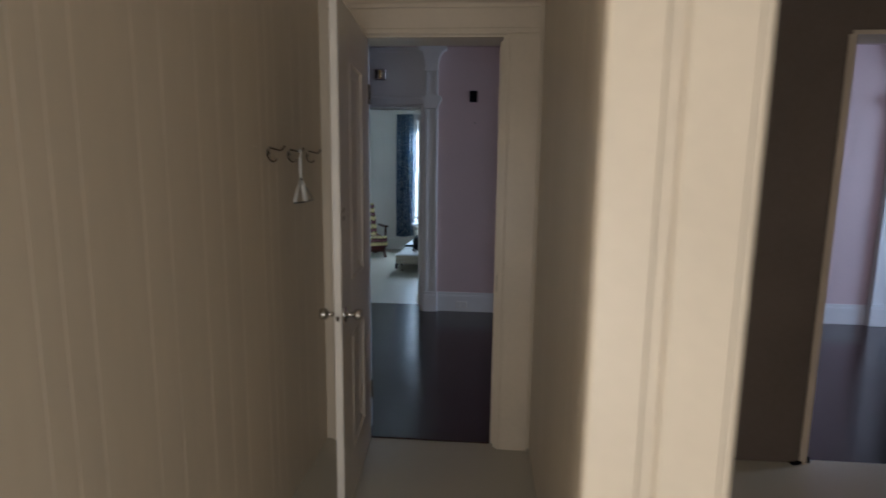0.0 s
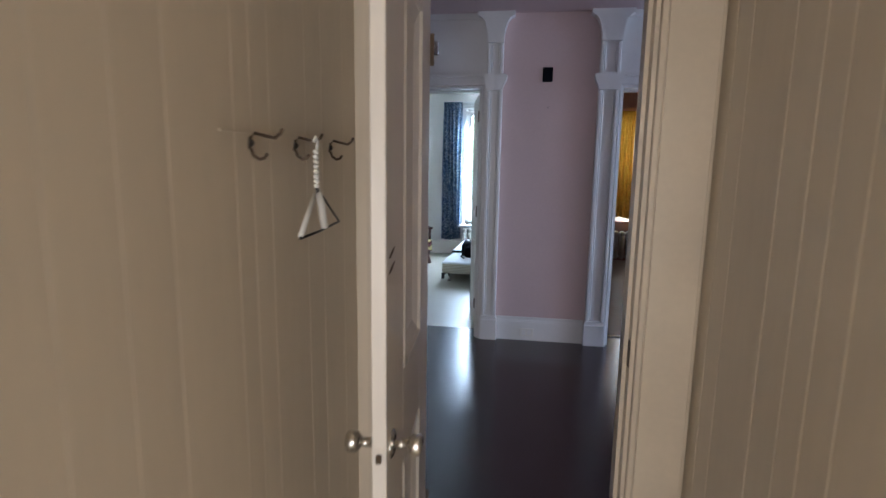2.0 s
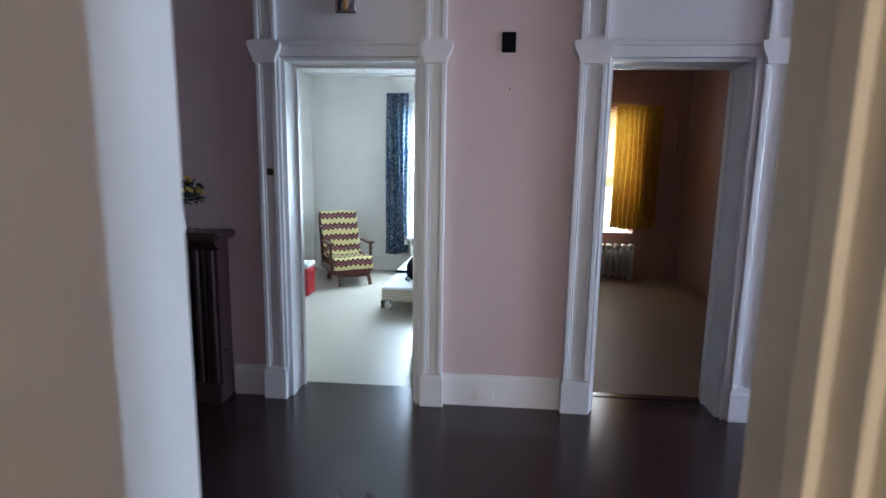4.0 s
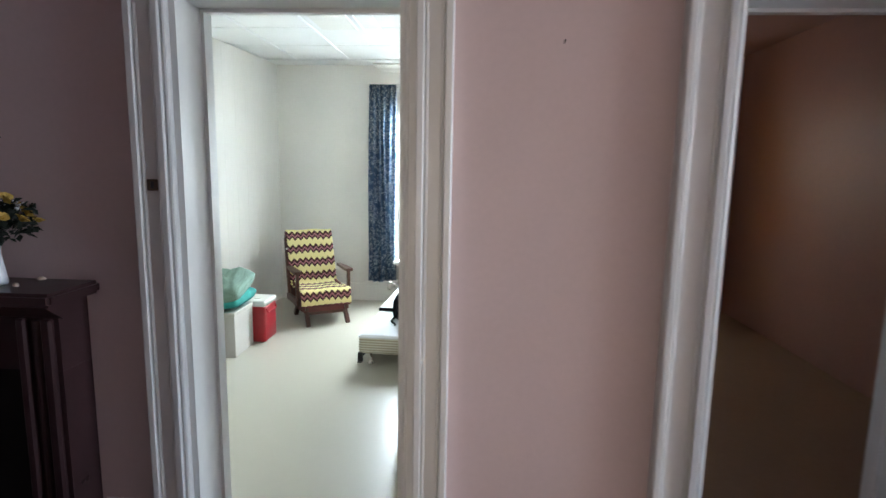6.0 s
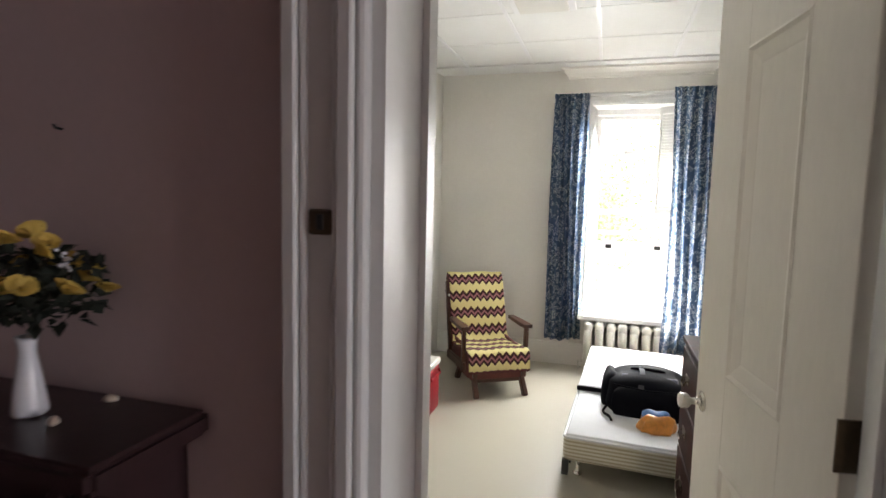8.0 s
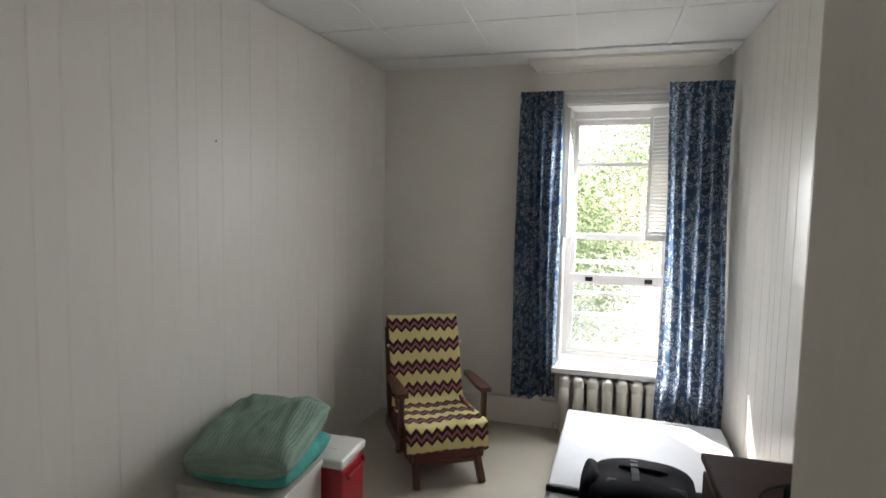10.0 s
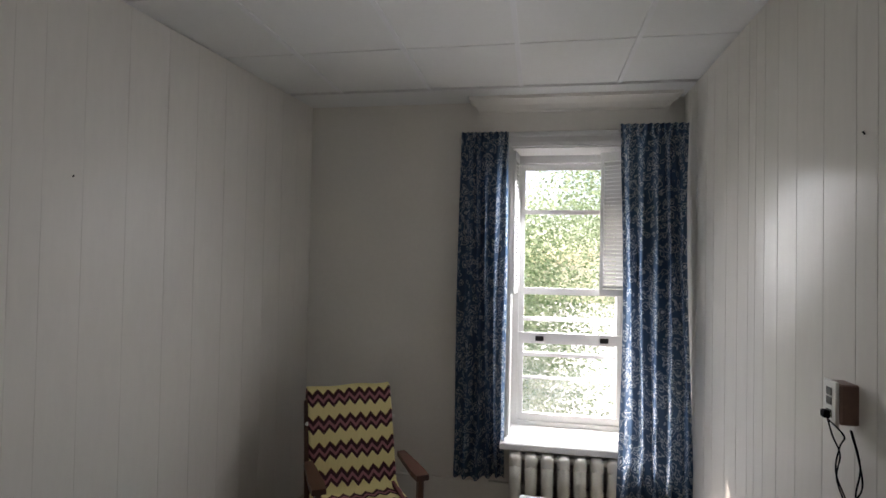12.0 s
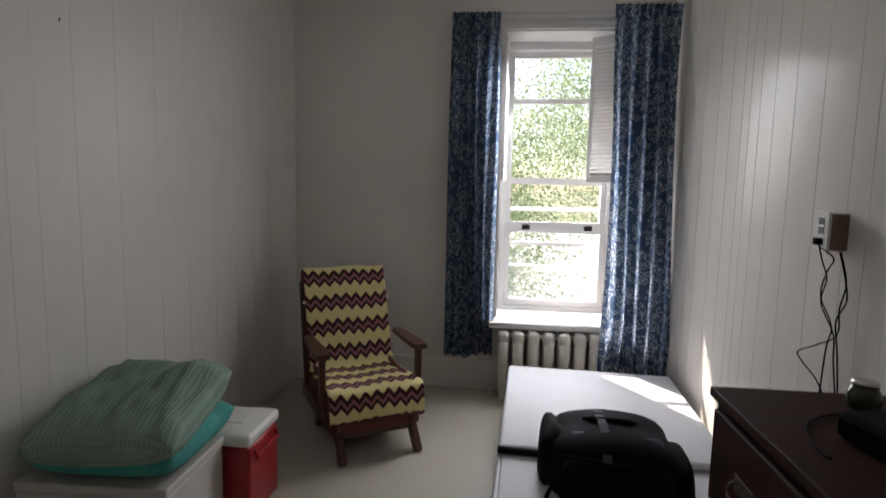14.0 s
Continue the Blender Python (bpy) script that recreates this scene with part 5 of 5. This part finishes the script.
# ---- bedroom: dresser ----
dr = thing("dresser", pose(-0.79, 7.46, 0), "dark brown wooden dresser with a worn top", "dresser")
DL, DW, DH = 0.895, 0.495, 0.88
part("carcass", boxes((0.012, DW, 0.012, DL - 0.012, 0.06, DH - 0.026)), M_DRESSER, dr)
part("top", boxes((-0.006, DW, 0, DL, DH - 0.0255, DH), bevel=0.003), M_DRESSER, dr)
for k in range(3):
    z = 0.10 + k * 0.25
    dw = part("drawer_front", boxes((-0.004, 0.0115, 0.03, DL - 0.03, z, z + 0.235), bevel=0.004), M_DRESSER, dr)
    for yy in (0.22, DL - 0.22):
        bm = boxes((-0.007, -0.0042, yy - 0.045, yy + 0.045, z + 0.100, z + 0.140), bevel=0.001)
        sweep(bm, smooth_line([(-0.008, yy - 0.036, z + 0.124), (-0.020, yy - 0.036, z + 0.118), (-0.026, yy - 0.028, z + 0.096), (-0.026, yy + 0.028, z + 0.096), (-0.020, yy + 0.036, z + 0.118), (-0.008, yy + 0.036, z + 0.124)]), 0.0035, 8)
        part("bail_handle", bm, M_HINGE, dw, "dull bronze bail handle")
part("base", boxes((0.03, DW, 0.03, DL - 0.03, 0, 0.0595)), M_DRESSER, dr)

rd = thing("clock_radio", pose(-0.53, 8.05, 0.8805, 0, 0, 12), "small black clock radio lying on the dresser", "radio")
part("body", boxes((-0.11, 0.11, -0.07, 0.07, 0, 0.055), bevel=0.012), M_BLACK, rd)
part("dial", boxes((-0.08, 0.03, -0.0725, -0.0703, 0.014, 0.042)), M_BLACKMETAL, rd)
bm = bmesh.new()
sweep(bm, smooth_line([(0.10, 0.03, 0.03), (0.13, 0.08, 0.006), (0.02, 0.16, 0.004), (-0.12, 0.12, 0.004), (-0.19, 0.02, 0.004), (-0.20, -0.03, 0.004)]), 0.0028, 6)
part("cord", bm, M_BLACK, rd, smooth=True)
M_BOTTLE = mat("green_glass_jar", (0.035, 0.05, 0.022), 0.12, 0.2, 12, 60, 0.02)
jr = thing("glass_jar", pose(-0.50, 8.25, 0.8805), "squat green glass jar on the dresser", "jar")
part("body", lathe(bmesh.new(), [(0.024, 0), (0.033, 0.006), (0.035, 0.03), (0.030, 0.046), (0.025, 0.056)], 24), M_BOTTLE, jr, smooth=True)
part("lid", lathe(bmesh.new(), [(0.027, 0.0565), (0.027, 0.066), (0.018, 0.069)], 24), M_CHROME, jr, "dull metal lid", True)

# ---- dim room with gold curtains ----
wb = thing("window_2", pose(0, 0, 0), "window behind gold curtains in the dim room", "window", kind="structure")
part("window_frame", boxes((1.02, 1.07, 10.78, 10.86, 0.62, 2.28), (1.67, 1.72, 10.78, 10.86, 0.62, 2.28), (1.07, 1.67, 10.78, 10.86, 2.23, 2.28), (1.07, 1.67, 10.78, 10.86, 0.62, 0.67), (1.07, 1.67, 10.78, 10.86, 1.42, 1.47)), M_TRIM, wb)
part("casing", boxes((0.93, 1.018, 10.575, 10.599, 0.60, 2.30), (1.722, 1.81, 10.575, 10.599, 0.60, 2.30), (0.93, 1.81, 10.575, 10.599, 2.3005, 2.38)), M_PINKROOM, wb)
for z0, z1 in ((0.67, 1.42), (1.47, 2.23)):
    p = part("pane", boxes((1.07, 1.67, 10.815, 10.819, z0, z1)), M_GLASS, wb)
    p.visible_shadow = False
M_BLIND = pattern_cloth("white_blind_cloth", (0.72, 0.69, 0.60), (0.74, 0.71, 0.63), 0.5, 6)
rb = thing("roller_blind", pose(0, 0, 0), "white cloth roller blind pulled down behind gold curtains", "blind")
part("cloth", boxes((1.022, 1.718, 10.718, 10.7195, 0.66, 2.23)), M_BLIND, rb)
part("roller", sweep(bmesh.new(), [(1.021, 10.73, 2.25), (1.719, 10.73, 2.25)], 0.018, 10), M_PLASTIC_W, rb)
curtain("curtain", 1.00, 1.295, 0.70, 2.33, 10.50, 6, 0.02, "gold cotton curtain glowing with daylight", M_CURTAIN_GOLD, 11)
curtain("curtain", 1.385, 1.99, 0.70, 2.33, 10.50, 9, 0.02, "gold cotton curtain half drawn over the window", M_CURTAIN_GOLD, 14)
radiator("radiator", pose(1.0, 10.46, 0), 8, 0.098, 0.49, "dull painted cast iron radiator under the curtains")
structure("trim_orange_room_pipe", sweep(bmesh.new(), [(2.20, 10.56, 0.5), (2.20, 10.56, 2.35)], 0.016, 10), M_PINKROOM, "painted heating pipe in the corner", "trim")

# ---- outside ----
structure("ground", boxes((-400, 400, 11.2, 900, -3.2, -3.0)), M_GRASS, "dry mown grass ground below the house", "ground")


def tree(x, y, z, height, spread, n, seed, low=0.25):
    r = random.Random(seed)
    t = thing("tree", pose(x, y, z), "leafy sunlit broadleaf tree outside the window", "tree", "trees outside")
    bm = bmesh.new()
    sweep(bm, [(0, 0, 0), (0.05, 0.03, height * 0.25), (-0.05, 0.08, height * 0.5), (0.08, 0, height * 0.8)], [0.22, 0.17, 0.12, 0.04], 10)
    tips = []
    for k in range(14):
        a, h = r.uniform(0, 6.28), height * r.uniform(low, 0.75)
        L = spread * r.uniform(0.5, 0.95)
        e = Vector((math.cos(a) * L, math.sin(a) * L, h + r.uniform(0.2, 0.9)))
        sweep(bm, [(0, 0, h * 0.9), (e.x * 0.5, e.y * 0.5, h + 0.2), e], [0.024, 0.014, 0.005], 6)
        tips.append(e)
    part("trunk", bm, M_BARK, t)
    verts, faces = [], []
    centres = [e + Vector((r.gauss(0, 0.5), r.gauss(0, 0.5), r.gauss(0, 0.5))) for e in tips for _ in range(6)]
    for k in range(n):
        c = centres[r.randrange(len(centres))]
        p = c + Vector((r.gauss(0, 0.42), r.gauss(0, 0.42), r.gauss(0, 0.36)))
        m = Euler((r.uniform(-1.1, 1.1), r.uniform(-1.1, 1.1), r.uniform(0, 6.28))).to_matrix()
        l, w = r.uniform(0.050, 0.092), r.uniform(0.020, 0.036)
        b0 = len(verts)
        for q in ((0, 0, 0), (w, l * 0.45, 0.01), (0, l, -0.01), (-w, l * 0.45, 0.01)):
            verts.append(p + m @ Vector(q))
        faces.append((b0, b0 + 1, b0 + 2, b0 + 3))
    me = bpy.data.meshes.new("crown")
    me.from_pydata(verts, [], faces)
    me.materials.append(M_FOLIAGE)
    ob = new("crown", me)
    ob.parent = t


tree(-2.6, 17.5, -3.0, 6.6, 2.2, 26000, 21)
tree(1.5, 19.4, -3.0, 7.8, 2.5, 26000, 22, 0.46)
# Extra tall tree, added to screen the sun from the windows.
tree(1.3, 15.6, -3.0, 14.0, 1.9, 14000, 24)
tree(-5.2, 21.5, -3.0, 7.6, 2.6, 18000, 23)
tree(-1.75, 16.0, -3.0, 4.4, 0.95, 13000, 25, 0.3)
structure("driveway", boxes((-2.2, 9.0, 19.5, 70.0, -2.999, -2.97)), M_DRIVE, "pale sunlit concrete drive beyond the trees", "driveway")

# ---- panelling boards ----
def board_mesh(length, width, thick, gap):
    bm = bmesh.new()
    box(bm, 0, thick, gap, width - gap, 0, length)
    es = [e for e in bm.edges if all(abs(v.co.x - thick) < 1e-5 for v in e.verts) and abs(e.verts[0].co.z - e.verts[1].co.z) > 1]
    bmesh.ops.bevel(bm, geom=es, offset=gap * 2.2, segments=1, affect="EDGES")
    return bm


def put_board(wall, m, width, length, material, gap=0.0009):
    ob = new("board", finish(board_mesh(length, width, 0.013, gap), "board", material))
    ob.parent = wall
    ob.matrix_world = m


WIDTHS = (0.127, 0.178, 0.115, 0.205, 0.083, 0.070, 0.207, 0.118)
y, k = 3.458, 0
while y > -4.0:
    w = WIDTHS[k % 8]
    put_board(wall_pl, pose(-0.9068, y - w, 0), w, 2.5, M_CREAM_PANEL, 0.0005)
    y, k = y - w, k + 1
cuts = [3.458, 3.36, 3.245, 2.996, 2.863, 2.766, 2.659, 2.50, 2.40, 2.23, 2.138, 1.961, 1.873, 1.70, 1.55, 1.42, 1.282]
for a, b in zip(cuts[1:], cuts):
    put_board(wall_pr, Matrix.Translation((0.2638, b, 0)) @ Matrix.Rotation(math.pi, 4, "Z"), b - a, 2.5, M_CREAM_PANEL)
cuts = [6.60, 6.75, 6.88, 7.06, 7.20, 7.33, 7.52, 7.66, 7.80, 7.98, 8.10, 8.24, 8.40, 8.52, 8.624, 8.724, 8.902, 9.083, 9.235, 9.357, 9.448, 9.523, 9.65, 9.80, 9.99, 10.12, 10.30, 10.45, 10.595]
for a, b in zip(cuts, cuts[1:]):
    put_board(wall_e, Matrix.Translation((-0.2853, b, 0)) @ Matrix.Rotation(math.pi, 4, "Z"), b - a, 2.685, M_PANEL_GLOSS, 0.0006)
cuts = [6.60, 6.79, 6.93, 7.11, 7.30, 7.42, 7.60, 7.78, 7.95, 8.06, 8.25, 8.42, 8.564, 8.673, 8.835, 9.036, 9.257, 9.45, 9.663, 9.86, 10.04, 10.22, 10.40, 10.595]
turn_w = -math.atan2(LW[2] - LW[0], LW[3] - LW[1])
for a, b in zip(cuts, cuts[1:]):
    put_board(wall_w, Matrix.Translation((west_x(a) + 0.0003, a, 0)) @ Matrix.Rotation(turn_w, 4, "Z"), b - a, 2.685, M_PANEL_WHITE, 0.0001)
